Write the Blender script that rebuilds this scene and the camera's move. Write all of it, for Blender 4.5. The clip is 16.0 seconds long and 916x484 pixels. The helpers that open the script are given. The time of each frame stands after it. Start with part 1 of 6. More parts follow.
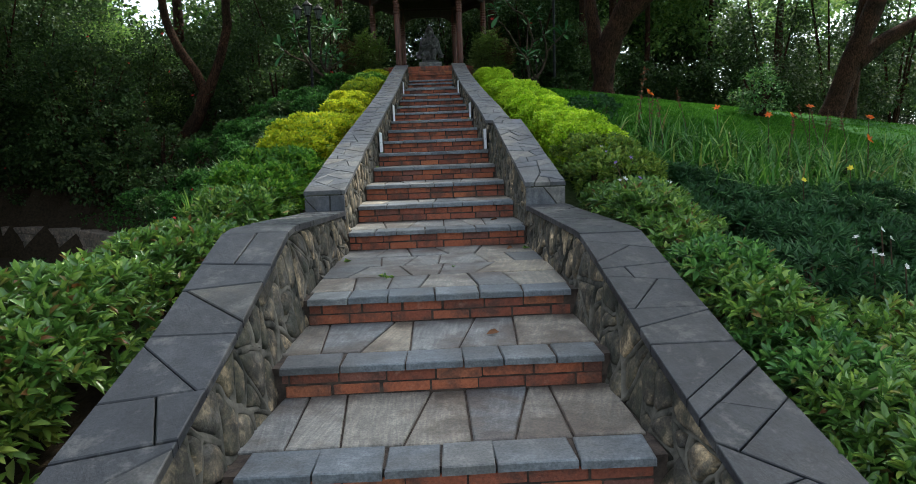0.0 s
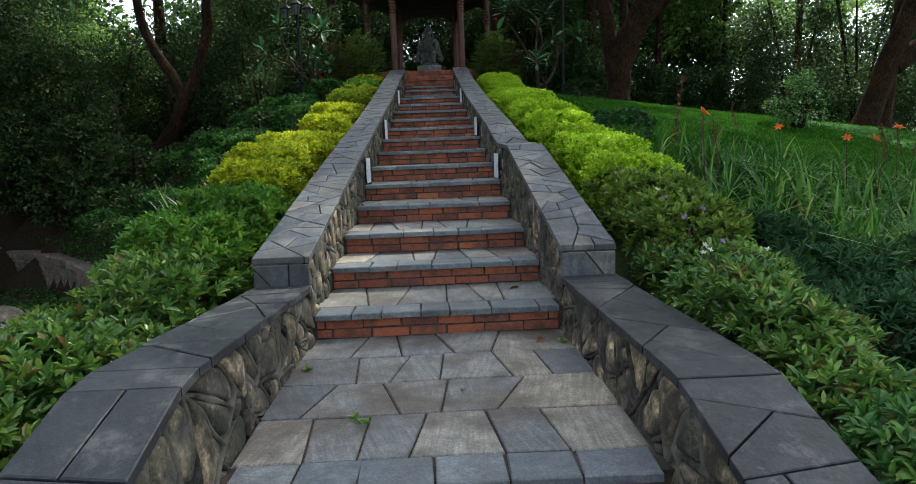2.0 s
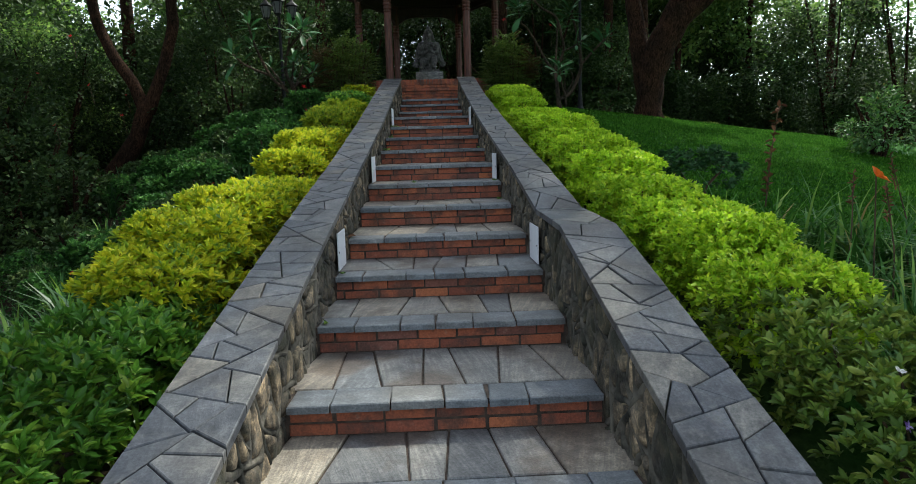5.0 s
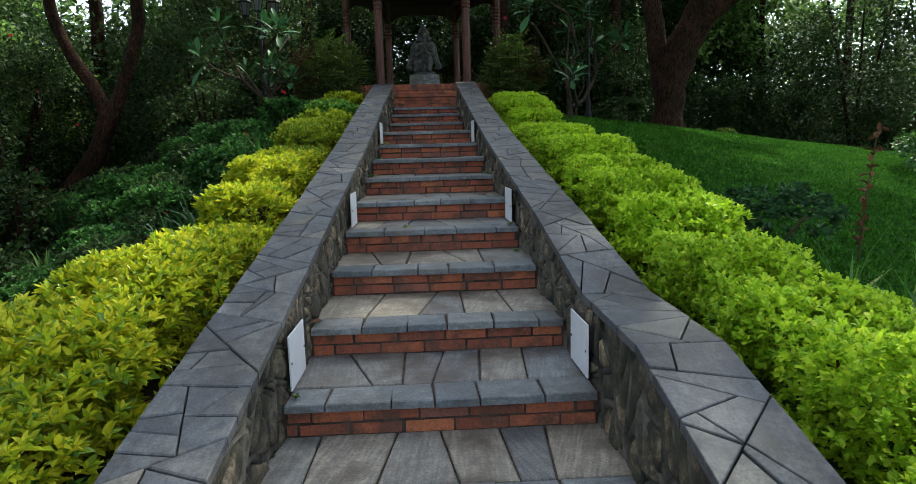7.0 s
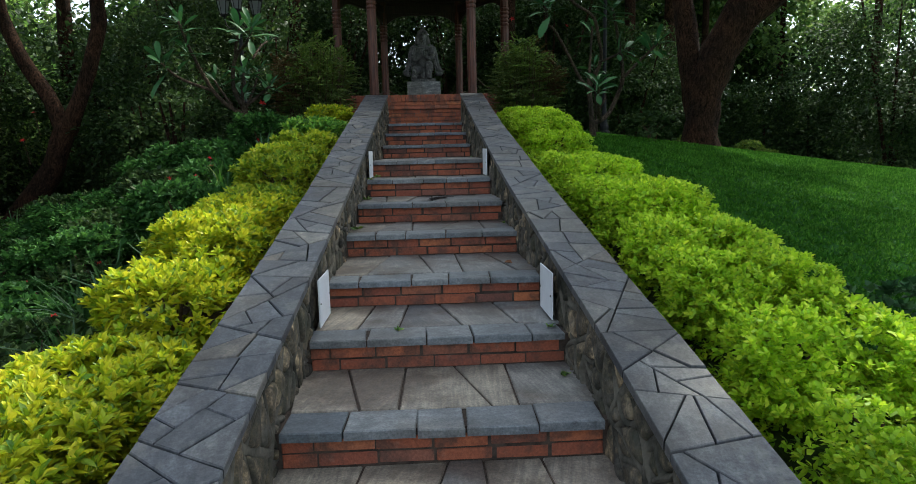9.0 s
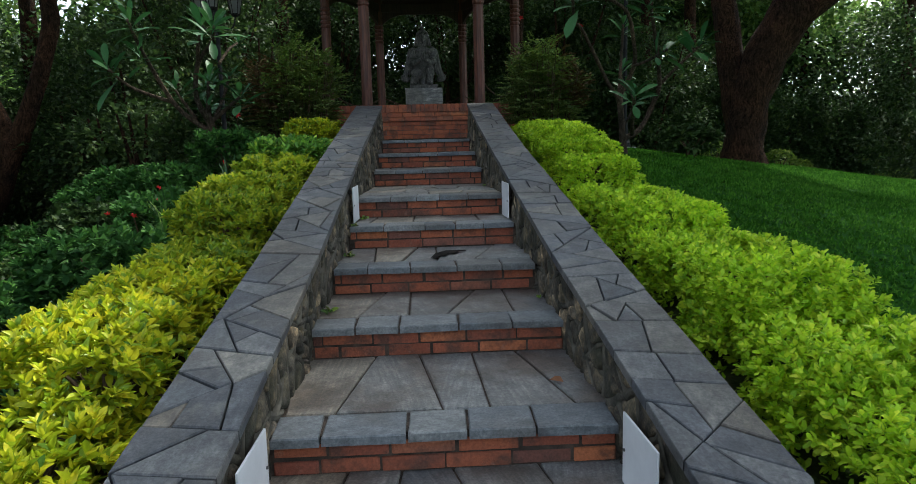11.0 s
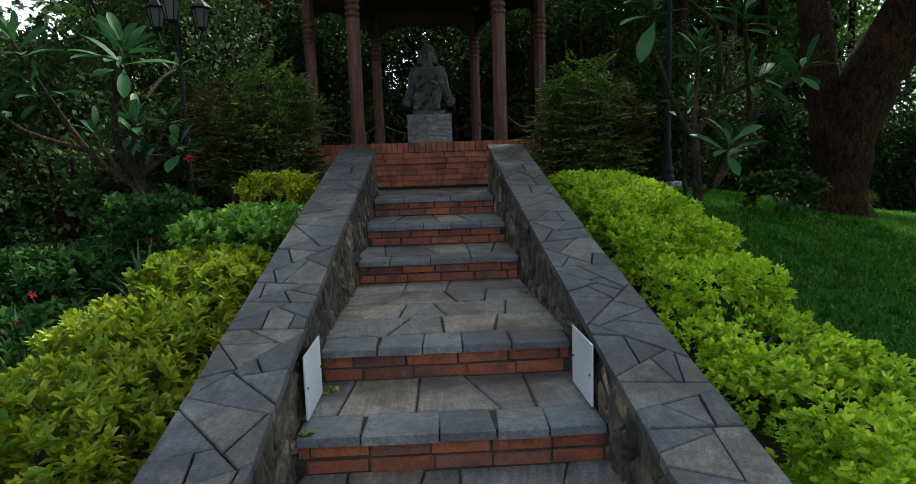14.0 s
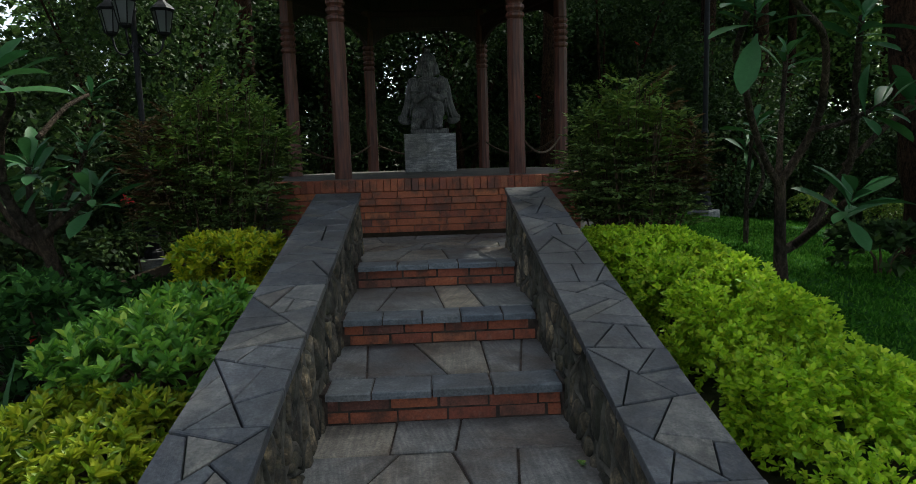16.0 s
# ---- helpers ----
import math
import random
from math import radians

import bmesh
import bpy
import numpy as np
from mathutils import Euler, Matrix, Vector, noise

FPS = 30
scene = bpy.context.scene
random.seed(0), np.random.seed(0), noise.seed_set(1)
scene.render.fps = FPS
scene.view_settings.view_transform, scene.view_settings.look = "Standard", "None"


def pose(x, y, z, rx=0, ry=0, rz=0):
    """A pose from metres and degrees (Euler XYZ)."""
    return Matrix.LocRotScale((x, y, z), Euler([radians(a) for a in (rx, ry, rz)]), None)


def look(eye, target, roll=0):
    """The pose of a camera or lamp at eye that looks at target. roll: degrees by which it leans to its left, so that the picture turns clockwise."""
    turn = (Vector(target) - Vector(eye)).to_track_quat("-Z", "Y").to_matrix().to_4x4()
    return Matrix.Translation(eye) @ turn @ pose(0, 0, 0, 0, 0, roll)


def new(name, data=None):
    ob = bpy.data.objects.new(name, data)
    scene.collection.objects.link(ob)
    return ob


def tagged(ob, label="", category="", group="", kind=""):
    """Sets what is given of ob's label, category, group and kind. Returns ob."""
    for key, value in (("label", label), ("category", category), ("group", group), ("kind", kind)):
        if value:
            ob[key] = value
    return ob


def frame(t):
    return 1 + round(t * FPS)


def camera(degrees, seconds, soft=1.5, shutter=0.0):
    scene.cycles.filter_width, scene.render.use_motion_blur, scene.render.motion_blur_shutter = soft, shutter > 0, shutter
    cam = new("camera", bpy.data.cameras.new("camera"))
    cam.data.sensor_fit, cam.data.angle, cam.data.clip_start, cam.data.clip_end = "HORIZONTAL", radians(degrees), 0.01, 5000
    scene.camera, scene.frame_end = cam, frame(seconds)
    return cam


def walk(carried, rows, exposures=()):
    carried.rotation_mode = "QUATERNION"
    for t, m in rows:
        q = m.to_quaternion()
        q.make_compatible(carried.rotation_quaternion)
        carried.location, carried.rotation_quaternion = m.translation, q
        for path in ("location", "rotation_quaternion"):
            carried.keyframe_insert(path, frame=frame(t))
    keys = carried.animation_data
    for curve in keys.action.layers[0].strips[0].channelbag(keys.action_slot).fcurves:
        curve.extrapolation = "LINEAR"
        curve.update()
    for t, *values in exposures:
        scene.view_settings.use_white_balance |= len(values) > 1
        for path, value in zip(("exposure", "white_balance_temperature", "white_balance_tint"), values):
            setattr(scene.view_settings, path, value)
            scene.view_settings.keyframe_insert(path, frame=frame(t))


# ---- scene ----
cam = camera(70.0, 16.0, 0.9)
PATH = [
    (0, (-0.004, -3.592, 1.272), (0.060, -1.613, 0.988), -2.1),
    (0.5, (-0.029, -3.172, 1.325), (0.037, -1.193, 1.041), -2.1),
    (1, (-0.028, -2.804, 1.423), (0.037, -0.825, 1.137), -2.2),
    (1.5, (-0.004, -2.403, 1.499), (0.061, -0.424, 1.213), -2.2),
    (2, (0.009, -2.036, 1.564), (0.075, -0.057, 1.28), -2.1),
    (2.5, (-0.020, -1.631, 1.638), (0.048, 0.347, 1.352), -2.0),
    (3, (-0.035, -1.266, 1.73), (0.035, 0.712, 1.446), -1.9),
    (3.5, (-0.020, -0.879, 1.828), (0.049, 1.099, 1.541), -1.7),
    (4, (-0.012, -0.503, 1.893), (0.060, 1.475, 1.607), -1.5),
    (4.5, (-0.031, -0.105, 1.964), (0.041, 1.874, 1.679), -1.6),
    (7, (-0.037, 1.741, 2.286), (0.055, 3.717, 1.997), -1.6),
    (7.5, (-0.021, 2.114, 2.398), (0.065, 4.09, 2.104), -1.7),
    (8, (-0.050, 2.549, 2.468), (0.040, 4.525, 2.175), -1.5),
    (8.5, (-0.055, 2.888, 2.535), (0.039, 4.864, 2.242), -1.4),
    (9, (-0.050, 3.322, 2.613), (0.050, 5.299, 2.322), -1.3),
    (11.5, (-0.051, 5.198, 2.915), (0.046, 7.176, 2.634), -1.6),
    (12, (-0.060, 5.572, 3.007), (0.034, 7.55, 2.731), -1.7),
    (12.5, (-0.039, 5.934, 3.065), (0.055, 7.913, 2.79), -1.7),
    (13, (-0.016, 6.308, 3.149), (0.074, 8.288, 2.878), -2.0),
    (13.5, (-0.030, 6.678, 3.208), (0.057, 8.658, 2.939), -2.1),
    (14, (-0.061, 7.011, 3.3), (0.028, 8.992, 3.04), -1.8),
    (14.5, (-0.038, 7.398, 3.378), (0.050, 9.378, 3.115), -1.9),
    (15, (-0.027, 7.764, 3.472), (0.062, 9.744, 3.205), -1.8),
    (15.5, (-0.060, 8.188, 3.546), (0.032, 10.169, 3.285), -1.7),
    (16, (-0.046, 8.496, 3.644), (0.043, 10.477, 3.386), -1.7),
]
walk(cam, [(t, look(eye, target, roll)) for t, eye, target, roll in PATH],
     [(0.0, 1.4, 6050, 3), (4.5, 1.24, 6050, 3), (7.0, 1.35, 6050, 3), (9.0, 1.38, 6050, 3), (11.5, 1.3, 6050, 3), (14.0, 1.2, 6050, 3), (16.0, 0.93, 6050, 3)])

# ---- light ----
world = bpy.data.worlds.new("sky_world")
scene.world = world
world.use_nodes = True
wn = world.node_tree
sky = wn.nodes.new("ShaderNodeTexSky")
sky.sky_type, sky.sun_disc = "NISHITA", False
sky.sun_elevation, sky.sun_rotation = radians(51), radians(41)
sky.air_density, sky.dust_density = 1.0, 2.5
wn.nodes["Background"].inputs["Strength"].default_value = 0.15
haze = wn.nodes.new("ShaderNodeHueSaturation")
haze.inputs["Saturation"].default_value = 0.4
wn.links.new(sky.outputs["Color"], haze.inputs["Color"])
wn.links.new(haze.outputs["Color"], wn.nodes["Background"].inputs["Color"])
sun = new("sun", bpy.data.lights.new("sun", "SUN"))
sun.data.energy, sun.data.angle, sun.data.color = 2.8, radians(1.5), (1.0, 0.93, 0.8)
sun.matrix_world = look((12, 20, 25), (0, 6, 2))

# ---- materials ----
def material(name, rough=0.7, metal=0.0):
    m = bpy.data.materials.new(name)
    m.use_nodes = True
    nt = m.node_tree
    b = nt.nodes["Principled BSDF"]
    b.inputs["Roughness"].default_value = rough
    b.inputs["Metallic"].default_value = metal
    return m, nt, b


def node(nt, kind, **inputs):
    n = nt.nodes.new(kind)
    for k, v in inputs.items():
        n.inputs[k.replace("_", " ")].default_value = v
    return n


def ramp(nt, source, stops):
    r = nt.nodes.new("ShaderNodeValToRGB")
    e = r.color_ramp.elements
    while len(e) < len(stops):
        e.new(0.5)
    for el, (p, c) in zip(e, stops):
        el.position, el.color = p, (*c, 1)
    nt.links.new(source, r.inputs["Fac"])
    return r.outputs["Color"]


def mix(nt, a, b, fac, kind="MIX"):
    n = nt.nodes.new("ShaderNodeMix")
    n.data_type, n.blend_type = "RGBA", kind
    for sock, v in ((n.inputs[6], a), (n.inputs[7], b)):
        if isinstance(v, tuple):
            sock.default_value = (*v, 1)
        else:
            nt.links.new(v, sock)
    if isinstance(fac, float):
        n.inputs[0].default_value = fac
    else:
        nt.links.new(fac, n.inputs[0])
    return n.outputs[2]


def bump(nt, b, height, strength, distance=0.01):
    n = node(nt, "ShaderNodeBump", Strength=strength, Distance=distance)
    nt.links.new(height, n.inputs["Height"])
    nt.links.new(n.outputs["Normal"], b.inputs["Normal"])


def coords(nt, scale=(1, 1, 1), rot=(0, 0, 0)):
    g = nt.nodes.new("ShaderNodeTexCoord")
    mp = nt.nodes.new("ShaderNodeMapping")
    mp.inputs["Scale"].default_value, mp.inputs["Rotation"].default_value = scale, rot
    nt.links.new(g.outputs["Object"], mp.inputs["Vector"])
    return mp.outputs["Vector"]


def wnoise(nt, vec, scale, detail=4.0, rough=0.55):
    n = node(nt, "ShaderNodeTexNoise", Scale=scale, Detail=detail, Roughness=rough)
    nt.links.new(vec, n.inputs["Vector"])
    return n.outputs["Fac"]


def world_pos(nt):
    return nt.nodes.new("ShaderNodeNewGeometry").outputs["Position"]


def stone_mat(name, stops, rough, grain=(14, 3, 3), grain_amt=0.35, stain=(0.25, 0.22, 0.17), stain_amt=0.5, bump_amt=0.25, moss=0.0, blotch=0.5, pale=0.0, patch=0.0, turn=0.7):
    """Split stone: colour by piece, streaky grain, blotchy stains."""
    m, nt, b = material(name, rough)
    rnd = nt.nodes.new("ShaderNodeObjectInfo").outputs["Random"]
    base = ramp(nt, rnd, stops)
    pos = world_pos(nt)
    off = nt.nodes.new("ShaderNodeVectorMath")
    off.operation = "SCALE"
    cmb = nt.nodes.new("ShaderNodeCombineXYZ")
    for i in range(3):
        nt.links.new(rnd, cmb.inputs[i])
    nt.links.new(cmb.outputs[0], off.inputs[0])
    off.inputs["Scale"].default_value = 37.0
    rot = nt.nodes.new("ShaderNodeVectorRotate")
    rot.rotation_type = "Z_AXIS"
    nt.links.new(pos, rot.inputs["Vector"])
    ang = nt.nodes.new("ShaderNodeMath")
    ang.operation = "MULTIPLY_ADD"
    ang.inputs[1].default_value, ang.inputs[2].default_value = turn, -turn / 2
    nt.links.new(rnd, ang.inputs[0])
    nt.links.new(ang.outputs[0], rot.inputs["Angle"])
    add = nt.nodes.new("ShaderNodeVectorMath")
    nt.links.new(rot.outputs[0], add.inputs[0])
    nt.links.new(off.outputs[0], add.inputs[1])
    mp = nt.nodes.new("ShaderNodeMapping")
    mp.inputs["Scale"].default_value = grain
    nt.links.new(add.outputs[0], mp.inputs["Vector"])
    g = wnoise(nt, mp.outputs[0], 4.0, 8.0, 0.65)
    col = mix(nt, base, ramp(nt, g, [(0.36, (0.3, 0.3, 0.31)), (0.5, (0.85, 0.85, 0.85)), (0.64, (1.6, 1.55, 1.45))]), grain_amt * 2, "MULTIPLY")
    s = wnoise(nt, pos, 2.3, 6.0, 0.6)
    fac = ramp(nt, s, [(0.46, (0, 0, 0)), (0.6, (stain_amt,) * 3)])
    col = mix(nt, col, stain, fac)
    mid = wnoise(nt, add.outputs[0], 11.0, 7.0, 0.7)
    col = mix(nt, col, ramp(nt, mid, [(0.37, (0.35, 0.35, 0.36)), (0.5, (0.95, 0.95, 0.95)), (0.63, (1.8, 1.75, 1.65))]), blotch, "MULTIPLY")
    if patch:
        pn = wnoise(nt, pos, 8.0, 9.0, 0.72)
        col = mix(nt, col, ramp(nt, pn, [(0.42, (0.12, 0.12, 0.1)), (0.5, (0.75, 0.73, 0.7)), (0.58, (2.3, 2.2, 2.0))]), patch, "MULTIPLY")
    fine = wnoise(nt, pos, 95.0, 4.0, 0.7)
    col = mix(nt, col, ramp(nt, fine, [(0.36, (0.5, 0.5, 0.5)), (0.64, (1.45, 1.45, 1.45))]), 0.55, "MULTIPLY")
    if pale:
        lich = wnoise(nt, pos, 5.5, 8.0, 0.75)
        col = mix(nt, col, (0.24, 0.225, 0.2), ramp(nt, lich, [(0.53, (0, 0, 0)), (0.63, (pale,) * 3)]))
    if moss:
        mo = wnoise(nt, pos, 3.1, 5.0, 0.7)
        col = mix(nt, col, (0.024, 0.027, 0.013), ramp(nt, mo, [(0.46, (0, 0, 0)), (0.58, (moss,) * 3)]))
    nt.links.new(col, b.inputs["Base Color"])
    rr = ramp(nt, g, [(0.3, (rough - 0.12,) * 3), (0.7, (rough + 0.12,) * 3)])
    nt.links.new(rr, b.inputs["Roughness"])
    h = mix(nt, mix(nt, g, mid, 0.4), fine, 0.12)
    bump(nt, b, h, bump_amt, 0.014)
    return m


SLATE = stone_mat("tread_slate", [(0.0, (0.1204, 0.1246, 0.1303)), (0.2, (0.2124, 0.2053, 0.1912)), (0.4, (0.1699, 0.1699, 0.1699)), (0.55, (0.2832, 0.2478, 0.1982)), (0.75, (0.1841, 0.1954, 0.2053)), (0.9, (0.3257, 0.2761, 0.2124)), (1.0, (0.1487, 0.1416, 0.1345))], 0.6, grain=(15, 1.1, 3), grain_amt=0.24, stain=(0.085, 0.06, 0.045), stain_amt=0.75, bump_amt=0.45, blotch=0.3)
NOSE = stone_mat("nosing_slate", [(0.0, (0.0966, 0.1121, 0.1288)), (0.3, (0.161, 0.1739, 0.1868)), (0.5, (0.1159, 0.1288, 0.1456)), (0.75, (0.2061, 0.2125, 0.2125)), (1.0, (0.1095, 0.1249, 0.1481))], 0.55, grain=(4, 9, 9), grain_amt=0.2, stain=(0.08, 0.068, 0.055), stain_amt=0.5, bump_amt=0.25, blotch=0.3)
CAP = stone_mat("cap_slate", [(0.0, (0.04275, 0.04702, 0.057)), (0.25, (0.08265, 0.08835, 0.1026)), (0.45, (0.0513, 0.05557, 0.06555)), (0.62, (0.114, 0.1154, 0.1197)), (0.78, (0.06555, 0.07267, 0.0855)), (0.92, (0.1496, 0.1425, 0.1283)), (1.0, (0.09405, 0.08265, 0.07125))], 0.55, grain=(9, 2.5, 3), grain_amt=0.26, stain=(0.045, 0.04, 0.036), stain_amt=0.6, bump_amt=0.35, blotch=0.45, pale=0.3)
RUBBLE = stone_mat("rubble_stone", [(0.0, (0.05576, 0.04553, 0.03346)), (0.25, (0.1227, 0.09897, 0.07109)), (0.45, (0.08364, 0.06731, 0.04684)), (0.65, (0.2119, 0.1633, 0.1087)), (0.8, (0.1004, 0.08413, 0.06273)), (0.92, (0.2676, 0.2029, 0.1297)), (1.0, (0.1338, 0.1138, 0.08782))], 0.85, grain=(6, 6, 6), stain=(0.022, 0.021, 0.014), stain_amt=0.7, bump_amt=1.0, moss=0.6, blotch=0.6, pale=0.25, patch=0.75, turn=2.5)
LOWCAP = stone_mat("charcoal_cap_slate", [(0.0, (0.0165, 0.018, 0.0225)), (0.3, (0.03, 0.0315, 0.0375)), (0.5, (0.021, 0.0225, 0.02775)), (0.75, (0.0375, 0.0375, 0.04125)), (0.9, (0.027, 0.0285, 0.0345)), (1.0, (0.06375, 0.05625, 0.04125))], 0.5, grain=(7, 2.5, 3), grain_amt=0.28, stain=(0.016, 0.016, 0.018), stain_amt=0.6, bump_amt=0.5, blotch=0.6, pale=0.3)
PLINTH = stone_mat("plinth_stone", [(0.0, (0.2106, 0.2106, 0.2184)), (1.0, (0.234, 0.234, 0.234))], 0.75, grain=(2, 2, 16), grain_amt=0.4, stain=(0.12, 0.11, 0.09), stain_amt=0.6, bump_amt=0.4)
STATUE = stone_mat("carved_stone", [(0.0, (0.115, 0.112, 0.11)), (1.0, (0.125, 0.12, 0.118))], 0.75, grain=(16, 16, 2.5), grain_amt=0.5, stain=(0.06, 0.06, 0.055), stain_amt=0.6, bump_amt=0.3)
ROCK = stone_mat("garden_rock", [(0.0, (0.145, 0.117, 0.0936)), (1.0, (0.203, 0.156, 0.1248))], 0.85, grain=(4, 4, 4), stain=(0.07, 0.065, 0.05), stain_amt=0.7, bump_amt=0.8)


def brick_mat():
    m, nt, b = material("brick", 0.85)
    rnd = nt.nodes.new("ShaderNodeObjectInfo").outputs["Random"]
    base = ramp(nt, rnd, [(0.0, (0.2, 0.062, 0.036)), (0.2, (0.3, 0.088, 0.044)), (0.4, (0.38, 0.115, 0.052)), (0.55, (0.25, 0.075, 0.045)), (0.7, (0.34, 0.1, 0.05)), (0.85, (0.44, 0.145, 0.06)), (0.95, (0.22, 0.09, 0.065)), (1.0, (0.15, 0.06, 0.045))])
    pos = world_pos(nt)
    n1 = wnoise(nt, pos, 7.0, 6.0, 0.65)
    col = mix(nt, base, (0.075, 0.045, 0.035), ramp(nt, n1, [(0.46, (0, 0, 0)), (0.62, (0.75,) * 3)]))
    n2 = wnoise(nt, pos, 22.0, 5.0, 0.6)
    col = mix(nt, col, (0.4, 0.27, 0.2), ramp(nt, n2, [(0.6, (0, 0, 0)), (0.78, (0.35,) * 3)]))
    n3 = wnoise(nt, pos, 90.0, 4.0, 0.7)
    col = mix(nt, col, ramp(nt, n3, [(0.36, (0.5, 0.5, 0.5)), (0.64, (1.5, 1.45, 1.4))]), 0.4, "MULTIPLY")
    nt.links.new(col, b.inputs["Base Color"])
    bump(nt, b, mix(nt, mix(nt, n1, n2, 0.5), n3, 0.3), 1.0, 0.018)
    return m


BRICK = brick_mat()


def plain(name, dark, light, rough=0.8, scale=8.0, bump_amt=0.3, metal=0.0, detail=6.0):
    m, nt, b = material(name, rough, metal)
    pos = world_pos(nt)
    n1 = wnoise(nt, pos, scale, detail, 0.65)
    nt.links.new(ramp(nt, n1, [(0.37, dark), (0.63, light)]), b.inputs["Base Color"])
    n2 = wnoise(nt, pos, scale * 6, 4.0)
    bump(nt, b, mix(nt, n1, n2, 0.5), bump_amt, 0.01)
    return m


MORTAR = plain("mortar", (0.012, 0.014, 0.008), (0.06, 0.057, 0.042), 0.95, 6.0, 0.8)
POINTING = plain("pointing", (0.01, 0.01, 0.006), (0.13, 0.115, 0.09), 0.95, 5.5, 1.0, detail=9.0)
JOINT = plain("dark_joint", (0.025, 0.018, 0.013), (0.085, 0.06, 0.045), 0.95, 14.0, 0.6)
SOIL = plain("soil", (0.018, 0.012, 0.008), (0.06, 0.04, 0.026), 0.95, 5.0, 0.9)
PANEL = plain("panel_paint", (0.62, 0.63, 0.66), (0.74, 0.75, 0.78), 0.5, 3.0, 0.03)
IRON = plain("black_iron", (0.006, 0.006, 0.007), (0.014, 0.014, 0.016), 0.62, 20.0, 0.1)
FLOOR = plain("platform_paving", (0.05, 0.045, 0.04), (0.13, 0.115, 0.1), 0.8, 4.0, 0.3)
CANE = plain("bamboo_cane", (0.1, 0.045, 0.02), (0.3, 0.16, 0.07), 0.6, 12.0, 0.2)
WET = plain("wet_patch", (0.006, 0.005, 0.005), (0.02, 0.016, 0.014), 0.9, 12.0, 0.1)
WET.node_tree.nodes["Principled BSDF"].inputs["Specular IOR Level"].default_value = 0.1
IRON.node_tree.nodes["Principled BSDF"].inputs["Specular IOR Level"].default_value = 0.25
SCREW = plain("screw", (0.1, 0.1, 0.1), (0.2, 0.2, 0.2), 0.4, 20.0, 0.0, 0.8)


def wood_mat(name, dark, light, rough=0.6):
    m, nt, b = material(name, rough)
    mp = nt.nodes.new("ShaderNodeMapping")
    mp.inputs["Scale"].default_value = (14, 14, 1.1)
    nt.links.new(world_pos(nt), mp.inputs["Vector"])
    g = wnoise(nt, mp.outputs[0], 3.0, 7.0, 0.6)
    nt.links.new(ramp(nt, g, [(0.36, dark), (0.62, light)]), b.inputs["Base Color"])
    bump(nt, b, g, 0.5, 0.008)
    return m


WOOD = wood_mat("post_wood", (0.05, 0.017, 0.011), (0.13, 0.042, 0.024))
DARKWOOD = wood_mat("roof_wood", (0.018, 0.009, 0.006), (0.05, 0.024, 0.016))


def bark_mat(name, dark, light):
    """Furrowed bark: upright ridges broken across, flecked."""
    m, nt, b = material(name, 0.95)
    mp = nt.nodes.new("ShaderNodeMapping")
    mp.inputs["Scale"].default_value = (14, 14, 2.6)
    warp = nt.nodes.new("ShaderNodeVectorMath")
    warp.operation = "MULTIPLY_ADD"
    wob = nt.nodes.new("ShaderNodeTexNoise")
    wob.inputs["Scale"].default_value = 3.0
    nt.links.new(world_pos(nt), wob.inputs["Vector"])
    nt.links.new(wob.outputs["Color"], warp.inputs[0])
    warp.inputs[1].default_value = (0.25, 0.25, 0.25)
    nt.links.new(world_pos(nt), warp.inputs[2])
    nt.links.new(warp.outputs[0], mp.inputs["Vector"])
    g = wnoise(nt, mp.outputs[0], 2.6, 9.0, 0.72)
    f2 = wnoise(nt, world_pos(nt), 34.0, 7.0, 0.75)
    big = wnoise(nt, world_pos(nt), 2.2, 4.0, 0.6)
    h = mix(nt, g, f2, 0.35)
    col = ramp(nt, h, [(0.4, dark), (0.5, tuple((p + q) / 2.4 for p, q in zip(dark, light))), (0.6, light)])
    nt.links.new(mix(nt, col, ramp(nt, big, [(0.38, (0.55, 0.6, 0.6)), (0.62, (1.5, 1.35, 1.2))]), 0.8, "MULTIPLY"), b.inputs["Base Color"])
    b.inputs["Specular IOR Level"].default_value = 0.12
    bump(nt, b, h, 1.0, 0.09)
    return m


BARK = bark_mat("bark", (0.005, 0.003, 0.0018), (0.074, 0.039, 0.023))
PALEBARK = bark_mat("smooth_bark", (0.03, 0.024, 0.018), (0.12, 0.092, 0.07))
STEM = plain("stem", (0.03, 0.02, 0.01), (0.1, 0.06, 0.03), 0.9, 20.0, 0.3)


